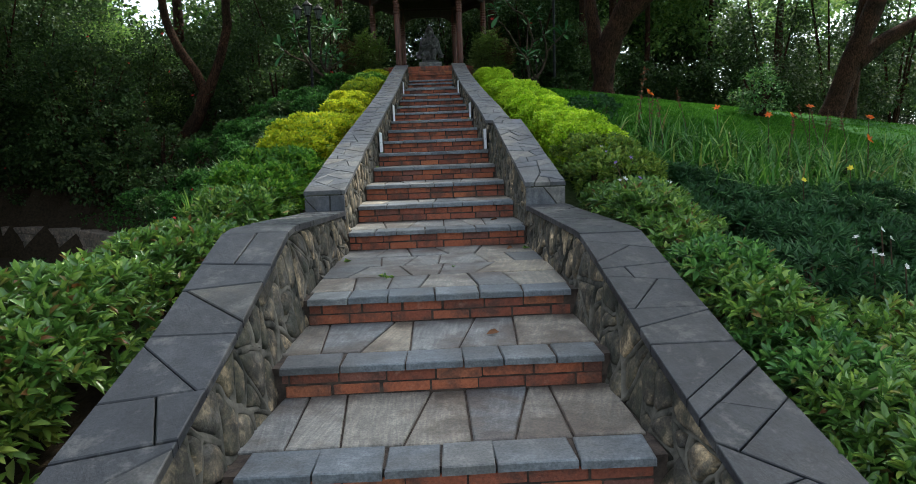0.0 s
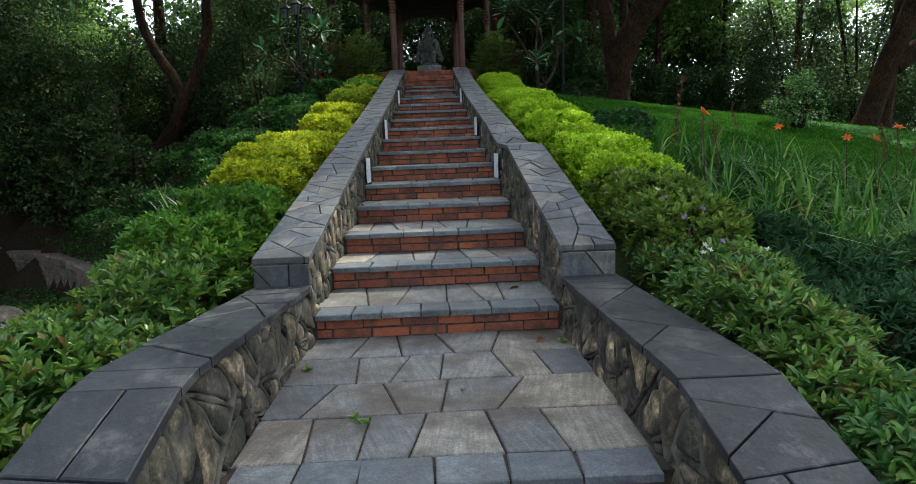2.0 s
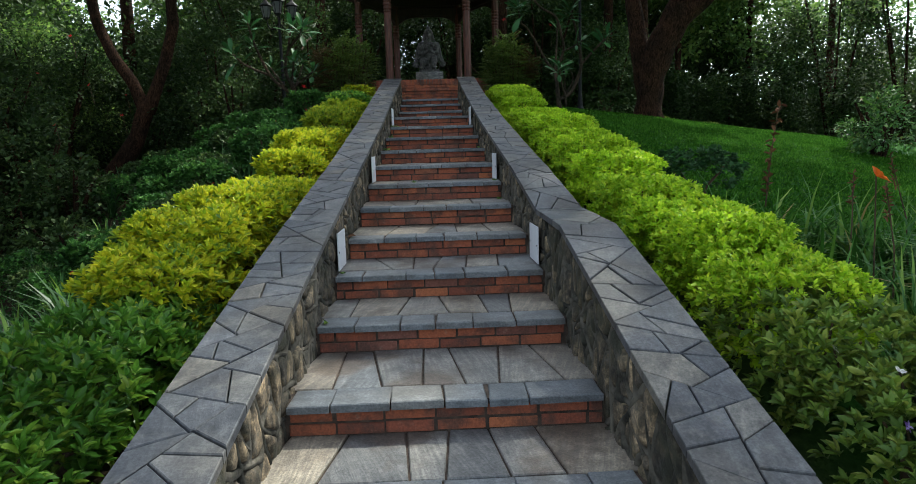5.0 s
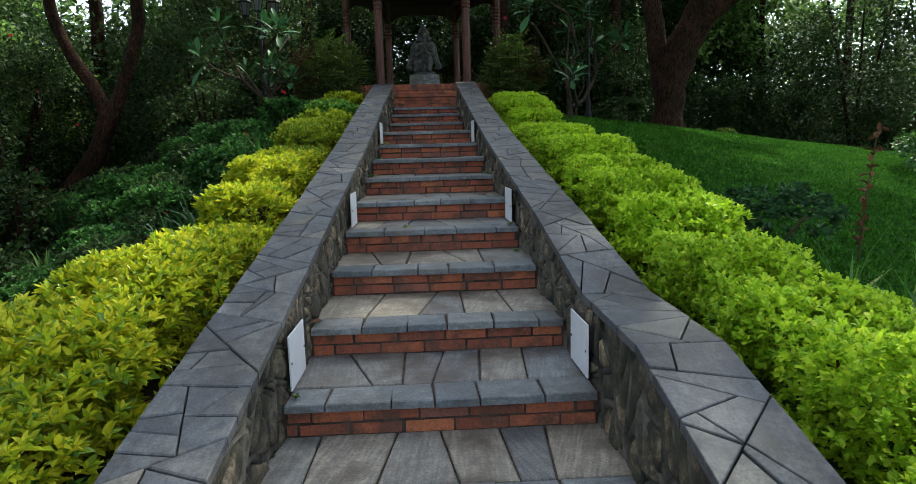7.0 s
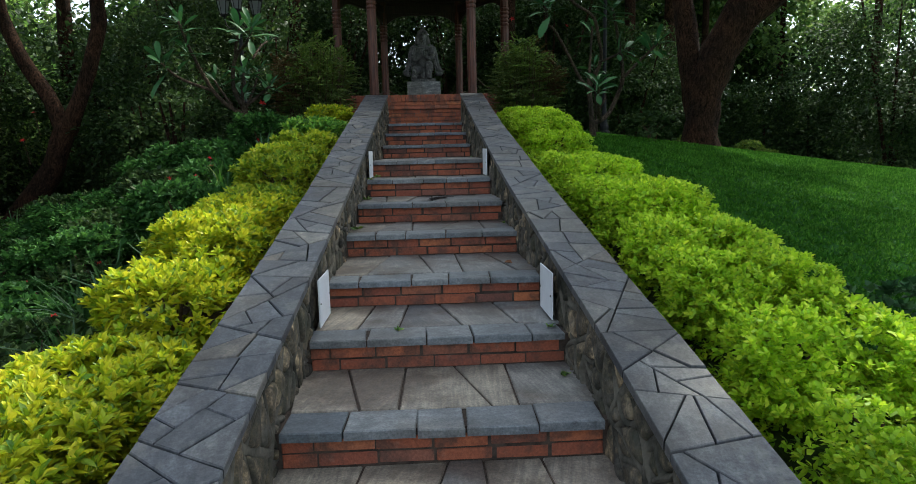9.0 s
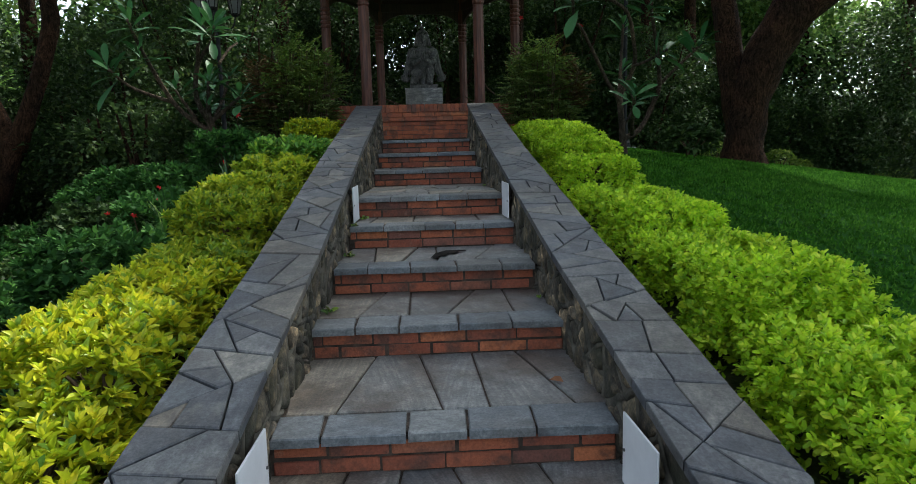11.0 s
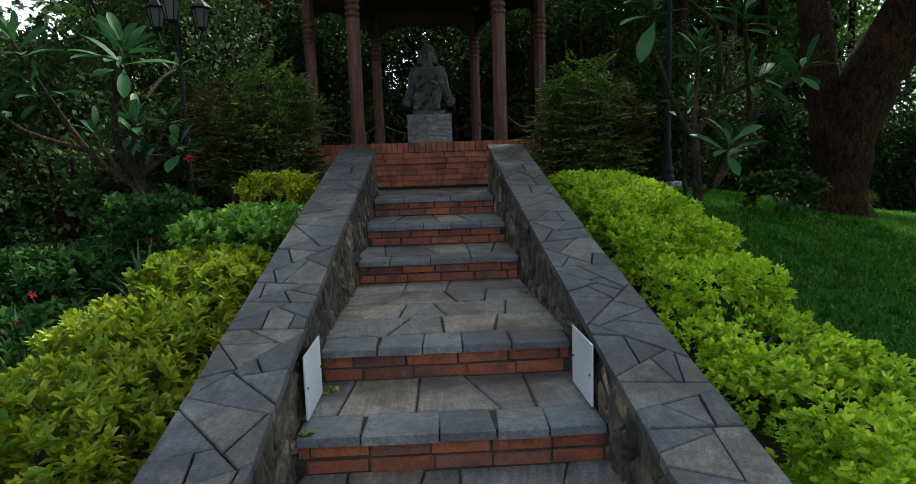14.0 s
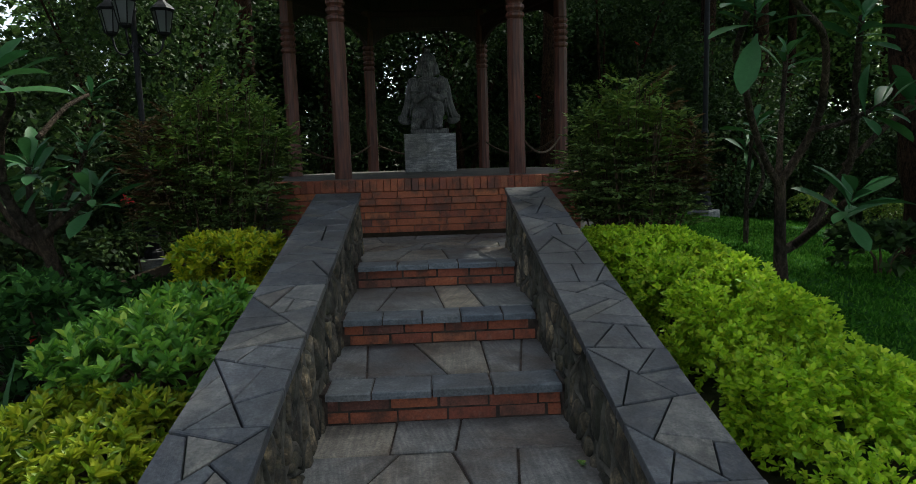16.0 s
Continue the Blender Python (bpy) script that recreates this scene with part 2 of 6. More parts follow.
def leaf_mat(name, stops, rough=0.45, trans=0.25, scale=1.2, gloss=0.35):
    m, nt, b = material(name, rough)
    geo = nt.nodes.new("ShaderNodeNewGeometry")
    base = ramp(nt, geo.outputs["Random Per Island"], stops)
    n1 = wnoise(nt, geo.outputs["Position"], scale, 3.0)
    col = mix(nt, base, ramp(nt, n1, [(0.3, (0.6, 0.66, 0.6)), (0.7, (1.25, 1.2, 1.1))]), 0.8, "MULTIPLY")
    n2 = wnoise(nt, geo.outputs["Position"], 70.0, 2.0)
    col = mix(nt, col, ramp(nt, n2, [(0.3, (0.8, 0.8, 0.8)), (0.7, (1.15, 1.15, 1.15))]), 0.6, "MULTIPLY")
    nt.links.new(col, b.inputs["Base Color"])
    b.inputs["Specular IOR Level"].default_value = gloss
    t = nt.nodes.new("ShaderNodeBsdfTranslucent")
    nt.links.new(col, t.inputs["Color"])
    ms = nt.nodes.new("ShaderNodeMixShader")
    ms.inputs["Fac"].default_value = trans
    nt.links.new(b.outputs[0], ms.inputs[1])
    nt.links.new(t.outputs[0], ms.inputs[2])
    nt.links.new(ms.outputs[0], nt.nodes["Material Output"].inputs["Surface"])
    return m


GOLD = leaf_mat("golden_leaf", [(0, (0.216, 0.3456, 0.018)), (0.3, (0.4536, 0.5376, 0.0225)), (0.6, (0.7128, 0.6528, 0.036)), (0.85, (0.5184, 0.576, 0.027)), (1, (0.1296, 0.2688, 0.054))], 0.42, 0.4)
OLD = leaf_mat("olive_gold_leaf", [(0, (0.1516, 0.2646, 0.01944)), (0.3, (0.3149, 0.4234, 0.0243)), (0.6, (0.4899, 0.508, 0.03402)), (0.85, (0.3732, 0.4445, 0.02916)), (1, (0.1166, 0.2328, 0.03888))], 0.45, 0.35)
LIME = leaf_mat("lime_leaf", [(0, (0.2541, 0.4505, 0.02138)), (0.35, (0.4158, 0.6286, 0.02916)), (0.7, (0.5429, 0.7333, 0.03888)), (1, (0.693, 0.7857, 0.05832))], 0.5, 0.45)
LEAFY = leaf_mat("leafy_hedge_leaf", [(0, (0.09112, 0.2228, 0.0405)), (0.5, (0.162, 0.3564, 0.0486)), (0.9, (0.3038, 0.5346, 0.0729)), (1, (0.5265, 0.6534, 0.0972))], 0.4, 0.3)
GREEN = leaf_mat("shrub_leaf", [(0, (0.06292, 0.1448, 0.03194)), (0.4, (0.1133, 0.2226, 0.04259)), (0.75, (0.1888, 0.3229, 0.05856)), (0.95, (0.3398, 0.4453, 0.08518)), (0.985, (0.2517, 0.1448, 0.05324)), (1, (0.2013, 0.07792, 0.03194))], 0.3, gloss=0.55)
FRESH = leaf_mat("fresh_leaf", [(0, (0.056, 0.15, 0.02)), (0.5, (0.104, 0.2475, 0.028)), (0.85, (0.192, 0.345, 0.04)), (1, (0.288, 0.39, 0.048))], 0.4, 0.35)
OLIVE = leaf_mat("olive_leaf", [(0, (0.08925, 0.1622, 0.03)), (0.5, (0.153, 0.2496, 0.036)), (1, (0.2805, 0.337, 0.06))], 0.45)
BLUE = leaf_mat("feathery_leaf", [(0, (0.01875, 0.0625, 0.0207)), (0.6, (0.0375, 0.1063, 0.0345)), (1, (0.075, 0.1625, 0.05175))], 0.6)
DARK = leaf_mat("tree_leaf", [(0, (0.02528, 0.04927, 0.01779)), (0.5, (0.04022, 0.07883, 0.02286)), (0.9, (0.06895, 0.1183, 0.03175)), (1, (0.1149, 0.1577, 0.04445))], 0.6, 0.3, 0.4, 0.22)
# bright copy of DARK: sunshine on far foliage is put into the leaf colour
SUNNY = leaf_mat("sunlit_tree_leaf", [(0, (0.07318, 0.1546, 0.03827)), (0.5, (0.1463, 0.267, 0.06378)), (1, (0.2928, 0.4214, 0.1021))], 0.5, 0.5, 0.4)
PLUM = leaf_mat("plumeria_leaf", [(0, (0.03, 0.1, 0.035)), (0.5, (0.045, 0.13, 0.045)), (0.9, (0.07, 0.18, 0.055)), (1, (0.12, 0.24, 0.05))], 0.5, 0.2, gloss=0.22)
NAND = leaf_mat("nandina_leaf", [(0, (0.08452, 0.1509, 0.04427)), (0.5, (0.157, 0.2357, 0.06325)), (1, (0.2656, 0.3395, 0.08855))], 0.7, 0.3, 5.0)
NANDTOP = leaf_mat("nandina_fresh_leaf", [(0, (0.121, 0.2214, 0.04)), (0.6, (0.198, 0.3116, 0.055)), (1, (0.297, 0.3526, 0.065))], 0.6)
NANDRED = leaf_mat("nandina_bronze_leaf", [(0, (0.09, 0.08, 0.025)), (0.5, (0.13, 0.1, 0.03)), (1, (0.14, 0.055, 0.03))], 0.7)
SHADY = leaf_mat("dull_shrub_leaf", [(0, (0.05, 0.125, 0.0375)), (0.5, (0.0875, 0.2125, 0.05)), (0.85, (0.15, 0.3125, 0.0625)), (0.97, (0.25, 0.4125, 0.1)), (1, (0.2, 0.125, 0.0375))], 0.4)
BLADE = leaf_mat("blade_leaf", [(0, (0.0297, 0.1, 0.0144)), (0.55, (0.06075, 0.175, 0.0216)), (0.85, (0.135, 0.275, 0.042)), (0.95, (0.216, 0.325, 0.06)), (1, (0.297, 0.2125, 0.084))], 0.6)
UNDER = leaf_mat("undergrowth_leaf", [(0, (0.0243, 0.0702, 0.0189)), (0.6, (0.04726, 0.1282, 0.0297)), (1, (0.1013, 0.2296, 0.04726))], 0.7, 0.25, gloss=0.12)
STRAP = leaf_mat("dark_strap_leaf", [(0, (0.02, 0.06, 0.018)), (0.6, (0.035, 0.1, 0.028)), (1, (0.075, 0.16, 0.04))], 0.5, 0.2)
LAWN = leaf_mat("lawn_blade", [(0, (0.026, 0.095, 0.01)), (0.6, (0.05, 0.15, 0.014)), (1, (0.11, 0.24, 0.03))], 0.95, 0.3, 3.5, 0.05)
ORANGE = leaf_mat("orange_petal", [(0, (0.7, 0.13, 0.02)), (1, (0.85, 0.2, 0.03))])
RED = leaf_mat("red_petal", [(0, (0.5, 0.01, 0.015)), (1, (0.7, 0.03, 0.03))])
WHITE = leaf_mat("white_petal", [(0, (0.7, 0.68, 0.72)), (1, (0.8, 0.78, 0.8))])
VIOLET = leaf_mat("violet_petal", [(0, (0.22, 0.1, 0.5)), (1, (0.4, 0.3, 0.65))])
YELLOWP = leaf_mat("yellow_petal", [(0, (0.75, 0.6, 0.05)), (1, (0.85, 0.75, 0.1))])
LITTER = leaf_mat("dead_leaf", [(0, (0.1, 0.04, 0.02)), (1, (0.2, 0.09, 0.04))], 0.8, 0.0)


def ground_mat():
    m, nt, b = material("ground", 0.95)
    pos = world_pos(nt)
    n1 = wnoise(nt, pos, 1.2, 6.0, 0.6)
    n2 = wnoise(nt, pos, 18.0, 5.0, 0.7)
    soil = ramp(nt, n2, [(0.3, (0.016, 0.012, 0.008)), (0.7, (0.05, 0.036, 0.022))])
    grass = ramp(nt, n2, [(0.3, (0.012, 0.05, 0.006)), (0.7, (0.03, 0.11, 0.012))])
    xyz = nt.nodes.new("ShaderNodeSeparateXYZ")
    nt.links.new(pos, xyz.inputs[0])
    side = nt.nodes.new("ShaderNodeMapRange")
    side.inputs["From Min"].default_value, side.inputs["From Max"].default_value = 1.0, 1.8
    nt.links.new(xyz.outputs["X"], side.inputs["Value"])
    grown = mix(nt, soil, grass, ramp(nt, n1, [(0.2, (0, 0, 0)), (0.34, (1, 1, 1))]))
    nt.links.new(mix(nt, soil, grown, side.outputs["Result"]), b.inputs["Base Color"])
    bump(nt, b, n2, 0.8, 0.03)
    b.inputs["Specular IOR Level"].default_value = 0.08
    return m


GROUND = ground_mat()

# ---- mesh helpers ----
RNG = np.random.default_rng(7)
R = random.Random(11)


def part(name, bm, mat, parent=None, label="", smooth=False, kind=""):
    me = bpy.data.meshes.new(name)
    bm.normal_update()
    bm.to_mesh(me)
    bm.free()
    me.materials.append(mat)
    if smooth:
        me.polygons.foreach_set("use_smooth", [True] * len(me.polygons))
    ob = new(name, me)
    ob.parent = parent
    return tagged(ob, label, kind=kind)


def raw(name, verts, faces, mat, parent=None, label="", kind="", smooth=False):
    me = bpy.data.meshes.new(name)
    verts = np.asarray(verts, dtype=np.float32)
    faces = np.asarray(faces, dtype=np.int32)
    n = faces.shape[1]
    me.vertices.add(len(verts))
    me.vertices.foreach_set("co", verts.ravel())
    me.loops.add(faces.size)
    me.loops.foreach_set("vertex_index", faces.ravel())
    me.polygons.add(len(faces))
    me.polygons.foreach_set("loop_start", np.arange(0, faces.size, n, dtype=np.int32))
    me.update(calc_edges=True)
    if smooth:
        me.polygons.foreach_set("use_smooth", np.ones(len(faces), dtype=bool))
    me.materials.append(mat)
    ob = new(name, me)
    ob.parent = parent
    return tagged(ob, label, kind=kind)


def empty(name, at=(0, 0, 0), rz=0.0):
    ob = new(name)
    ob.matrix_world = pose(*at, 0, 0, rz)
    ob.empty_display_size = 0.1
    return ob


def box(bm, lo, hi, bevel=0.0):
    r = bmesh.ops.create_cube(bm, size=1.0)
    vs = r["verts"]
    lo, hi = Vector(lo), Vector(hi)
    for v in vs:
        v.co = Vector(((lo[i] + hi[i]) / 2 + v.co[i] * (hi[i] - lo[i])) for i in range(3))
    if bevel:
        es = list({e for v in vs for e in v.link_edges})
        bmesh.ops.bevel(bm, geom=es, offset=bevel, segments=1, affect="EDGES", profile=0.5)


def lathe(bm, profile, seg=12, at=(0, 0, 0)):
    """Turned shape from (radius, height) pairs."""
    rings = []
    for r, z in profile:
        rings.append([bm.verts.new((at[0] + r * math.cos(2 * math.pi * i / seg), at[1] + r * math.sin(2 * math.pi * i / seg), at[2] + z)) for i in range(seg)])
    for a, b2 in zip(rings, rings[1:]):
        for i in range(seg):
            bm.faces.new((a[i], a[(i + 1) % seg], b2[(i + 1) % seg], b2[i]))
    bm.faces.new(rings[0][::-1])
    bm.faces.new(rings[-1])


def limb(bm, pts, radii, seg=8, wob=0.0):
    """Tapered tube along points."""
    rings = []
    pts = [Vector(p) for p in pts]
    side = Vector((1, 0.13, 0.07))
    for i, (p, r) in enumerate(zip(pts, radii)):
        d = (pts[min(i + 1, len(pts) - 1)] - pts[max(i - 1, 0)]).normalized()
        u = (side - d * side.dot(d)).normalized()
        w = d.cross(u)
        ring = []
        for k in range(seg):
            a = 2 * math.pi * k / seg
            rr = r * (1 + wob * (noise.noise((p + Vector((math.cos(a), math.sin(a), 0)) * r * 1.5) * 2.3) + 0.4 * math.sin(3 * a + i)))
            ring.append(bm.verts.new(p + u * math.cos(a) * rr + w * math.sin(a) * rr))
        rings.append(ring)
    for a, b2 in zip(rings, rings[1:]):
        for k in range(seg):
            bm.faces.new((a[k], a[(k + 1) % seg], b2[(k + 1) % seg], b2[k]))
    bm.faces.new(rings[-1])
    bm.faces.new(rings[0][::-1])


def curve_pts(ctrl, n):
    """Smooth points through control points (with radius as 4th value)."""
    c = np.asarray(ctrl, dtype=float)
    t = np.linspace(0, len(c) - 1, n)
    out = []
    for tt in t:
        i = min(int(tt), len(c) - 2)
        f = tt - i
        p0, p1, p2, p3 = c[max(i - 1, 0)], c[i], c[i + 1], c[min(i + 2, len(c) - 1)]
        out.append(0.5 * (2 * p1 + (p2 - p0) * f + (2 * p0 - 5 * p1 + 4 * p2 - p3) * f * f + (3 * p1 - p0 - 3 * p2 + p3) * f ** 3))
    return np.array(out)


def norm(a):
    return a / np.maximum(np.linalg.norm(a, axis=1, keepdims=True), 1e-9)


def leaves(name, P, D, L, W, mat, parent=None, label="", droop=0.15, fold=0.25, kind="stuff", fine=False):
    """Pointed leaves: bases P, directions D, lengths L, width ratio W, each folded on its midrib."""
    n = len(P)
    D = norm(D)
    up = norm(np.array([0, 0, 1.0]) + RNG.normal(0, 0.35, (n, 3)))
    S = np.cross(D, up)
    S = norm(S)
    N = np.cross(S, D)
    L = np.broadcast_to(np.asarray(L, float), (n,))[:, None]
    w = L * W
    T = P + D * L - N * L * droop
    m1 = P + D * L * 0.33 + N * L * 0.03
    m2 = P + D * L * 0.7 - N * L * droop * 0.35
    f = N * w * fold
    if fine == 2:
        c, e = P + D * L * 0.42, P + D * L * 0.86 - N * L * droop * 0.7
        V = np.stack([P, c + S * w * 0.55 + f, e + S * w * 0.28, e - S * w * 0.28, c - S * w * 0.55 + f], axis=1).reshape(-1, 3)
        return raw(name, V, np.arange(n)[:, None] * 5 + np.array([[0, 1, 2, 3, 4]]), mat, parent, label, kind)
    if fine:
        c = P + D * L * 0.45
        V = np.stack([P, c + S * w * 0.7 + f, T, c - S * w * 0.7 + f], axis=1).reshape(-1, 3)
        return raw(name, V, np.arange(n)[:, None] * 4 + np.array([[0, 1, 2, 3]]), mat, parent, label, kind)
    V = np.stack([P, m1 + S * w * 0.5 + f, m2 + S * w * 0.42 + f, T, m2 - S * w * 0.42 + f, m1 - S * w * 0.5 + f], axis=1).reshape(-1, 3)
    b = np.arange(n)[:, None] * 6
    F = np.concatenate([b + np.array([[0, 1, 2, 3]]), b + np.array([[0, 3, 4, 5]])])
    return raw(name, V, F, mat, parent, label, kind)


def long_leaves(name, P, D, L, W, mat, parent=None, label="", droop=0.3, kind=""):
    """Long obovate leaves with a midrib fold, arching over."""
    n = len(P)
    D = norm(D)
    S = norm(np.cross(D, norm(np.array([0, 0, 1.0]) + RNG.normal(0, 0.2, (n, 3)))))
    N = np.cross(S, D)
    L = np.asarray(L)[:, None]
    prof = ((0.0, 0.05), (0.14, 0.12), (0.35, 0.38), (0.58, 0.5), (0.78, 0.46), (0.92, 0.26), (1.0, 0.02))
    rows = []
    for t, w in prof:
        c = P + D * L * t * (1 - 0.12 * t * t) - N * L * droop * t * t
        side = S * L * W * w
        lift = N * L * W * w * 0.3
        rows += [c - side + lift, c, c + side + lift]
    V = np.stack(rows, axis=1).reshape(-1, 3)
    b = np.arange(n)[:, None] * len(rows)
    F = np.concatenate([b + np.array([[3 * k + q, 3 * k + q + 1, 3 * k + q + 4, 3 * k + q + 3]]) for k in range(len(prof) - 1) for q in (0, 1)])
    return raw(name, V, F, mat, parent, label, kind, smooth=True)


def shoots(P, A, count, length, spread=0.9, jitter=0.25):
    """Whorls: for shoot tips P with axes A gives leaf bases, directions and lengths."""
    n = len(P)
    A = norm(A)
    ref = np.where(np.abs(A[:, 2:3]) > 0.9, np.array([[1.0, 0, 0]]), np.array([[0, 0, 1.0]]))
    U = norm(np.cross(A, ref))
    Vv = np.cross(A, U)
    ph = RNG.uniform(0, 6.28, n)
    Ps, Ds, Ls = [], [], []
    for k in range(count):
        a = ph + k * 2.4
        tilt = spread * (0.35 + 0.65 * (k + 0.5) / count) + RNG.normal(0, jitter * 0.4, n)
        d = A * np.cos(tilt)[:, None] + (U * np.cos(a)[:, None] + Vv * np.sin(a)[:, None]) * np.sin(tilt)[:, None]
        Ps.append(P - A * (length * 0.5 * k / count))
        Ds.append(d + RNG.normal(0, 0.12, (n, 3)))
        Ls.append(length * RNG.uniform(0.65, 1.2, n) * (0.7 + 0.3 * k / count))
    return np.concatenate(Ps), np.concatenate(Ds), np.concatenate(Ls)


def sphere_pts(n):
    return norm(RNG.normal(0, 1, (n, 3)))


def interp(table, y):
    return float(np.interp(y, [a for a, _ in table], [b for _, b in table]))

# ---- plan of the stairs ----
RISE = 0.155
STEP_Y = [-2.12, -1.41, -0.70, 0.0, 1.74, 2.43, 3.03, 3.75, 4.36, 4.98, 5.69, 6.36, 7.0, 7.83, 8.52, 9.24, 9.80, 11.26, 11.96, 12.78]
WALL_END, PLAT_Y, PLAT_Z = 13.46, 14.4, 3.465
HALF = [(-6.0, 0.78), (-1.5, 0.755), (0.0, 0.745), (2.4, 0.72), (4.4, 0.66), (5.8, 0.625), (7.5, 0.605), (9.2, 0.56), (11.3, 0.525), (13.46, 0.525)]
CAP_IN = [(-6.0, 1.0), (-1.8, 0.86), (-1.1, 0.825), (0.0, 0.8), (1.7, 0.735), (4.2, 0.675), (5.3, 0.645), (6.7, 0.605), (8.0, 0.565), (10.3, 0.54), (13.46, 0.54)]
CAP_OUT = [(-6.0, 1.45), (-1.8, 1.23), (-1.1, 1.175), (0.0, 1.165), (1.7, 1.075), (3.9, 1.015), (5.0, 0.97), (6.2, 0.92), (8.0, 0.87), (10.5, 0.845), (13.46, 0.885)]
WEST_CAP = [(1.7, 0.955), (10.4, 2.86), (13.46, 3.40)]
EAST_CAP = [(1.7, 0.955), (3.95, 1.575), (4.65, 1.60), (5.8, 1.87), (10.14, 2.75), (11.58, 3.03), (13.46, 3.405)]
WEST_LOW = [(-6.0, -0.95), (-1.0, 0.57), (-0.05, 0.86), (0.1, 0.875), (1.7, 0.8)]
EAST_LOW = [(-6.0, -0.9), (-1.1, 0.47), (0.05, 0.77), (0.2, 0.78), (1.7, 0.79)]


def stair_z(y):
    """Height of the tread at y (flights below the first step drop on)."""
    if y < STEP_Y[0]:
        return 0.0
    k = max(i for i, s in enumerate(STEP_Y) if s <= y)
    return RISE * k


# ---- polygons for irregular paving ----
def clip(poly, p, n):
    """Part of a convex polygon on the side n points to."""
    out = []
    for a, b in zip(poly, poly[1:] + poly[:1]):
        da, db = (a[0] - p[0]) * n[0] + (a[1] - p[1]) * n[1], (b[0] - p[0]) * n[0] + (b[1] - p[1]) * n[1]
        if da >= 0:
            out.append(a)
        if da * db < 0:
            f = da / (da - db)
            out.append((a[0] + (b[0] - a[0]) * f, a[1] + (b[1] - a[1]) * f))
    return out


def area(poly):
    return 0.5 * sum(a[0] * b[1] - b[0] * a[1] for a, b in zip(poly, poly[1:] + poly[:1]))


def inset(poly, d):
    out = poly
    for a, b in zip(poly, poly[1:] + poly[:1]):
        e = (b[0] - a[0], b[1] - a[1])
        ln = math.hypot(*e)
        if ln < 1e-6:
            continue
        n = (-e[1] / ln, e[0] / ln)
        out = clip(out, (a[0] + n[0] * d, a[1] + n[1] * d), n)
        if len(out) < 3:
            return []
    return out


def crazy(poly, size, turn=0.6):
    """Splits a convex polygon into irregular pieces of about that area."""
    if area(poly) < size * R.uniform(0.7, 1.9):
        return [poly]
    c = [sum(p[i] for p in poly) / len(poly) for i in (0, 1)]
    best = max(((math.hypot(a[0] - b[0], a[1] - b[1]), a, b) for a in poly for b in poly), key=lambda q: q[0])
    ang = math.atan2(best[2][1] - best[1][1], best[2][0] - best[1][0]) + R.uniform(-turn, turn)
    n = (math.cos(ang), math.sin(ang))
    s = R.uniform(-0.16, 0.16) * best[0]
    p = (c[0] + n[0] * s, c[1] + n[1] * s)
    a, b = clip(poly, p, n), clip(poly, p, (-n[0], -n[1]))
    if len(a) < 3 or len(b) < 3:
        return [poly]
    return crazy(a, size, turn) + crazy(b, size, turn)


def tidy(poly, d=0.006):
    out = []
    for p in poly:
        if not out or math.hypot(p[0] - out[-1][0], p[1] - out[-1][1]) > d:
            out.append(p)
    if len(out) > 2 and math.hypot(out[0][0] - out[-1][0], out[0][1] - out[-1][1]) <= d:
        out.pop()
    return out


def slab(name, poly, place, thick, mat, parent, chamfer=0.006, lift=0.0, bulge=0.0):
    """A stone over a polygon; place(u, v, h) sets a point of the plan at height h over the surface."""
    poly = tidy(poly)
    if len(poly) < 3 or area(poly) < 2e-4:
        return None
    top = tidy(inset(poly, chamfer))
    if len(top) < 3:
        return None
    c = [sum(p[i] for p in poly) / len(poly) for i in (0, 1)]
    o = Vector(place(c[0], c[1], 0.0))
    rings = []
    if len(top) != len(poly):
        top = [(c[0] + (p[0] - c[0]) * 0.92, c[1] + (p[1] - c[1]) * 0.92) for p in poly]
    rings = [(poly, -thick), (poly, lift - chamfer), (top, lift)]
    if bulge:
        rings.append(([(c[0] + (p[0] - c[0]) * 0.6, c[1] + (p[1] - c[1]) * 0.6) for p in top], lift + bulge))
    verts, faces, n = [], [], len(poly)
    for ring, h in rings:
        verts += [Vector(place(p[0], p[1], h)) - o for p in ring]
    for r in range(len(rings) - 1):
        for i in range(n):
            j = (i + 1) % n
            faces.append((r * n + i, r * n + j, (r + 1) * n + j, (r + 1) * n + i))
    faces.append(tuple(range((len(rings) - 1) * n, len(rings) * n)))
    me = bpy.data.meshes.new(name)
    me.from_pydata([tuple(v) for v in verts], [], faces)
    me.materials.append(mat)
    ob = new(name, me)
    ob.parent = parent
    ob.location = o
    return ob


# ---- staircase ----
stairs = empty("staircase", (0, 0, 0))
tagged(stairs, "garden staircase with brick risers and grey slate treads", "staircase", kind="structure")


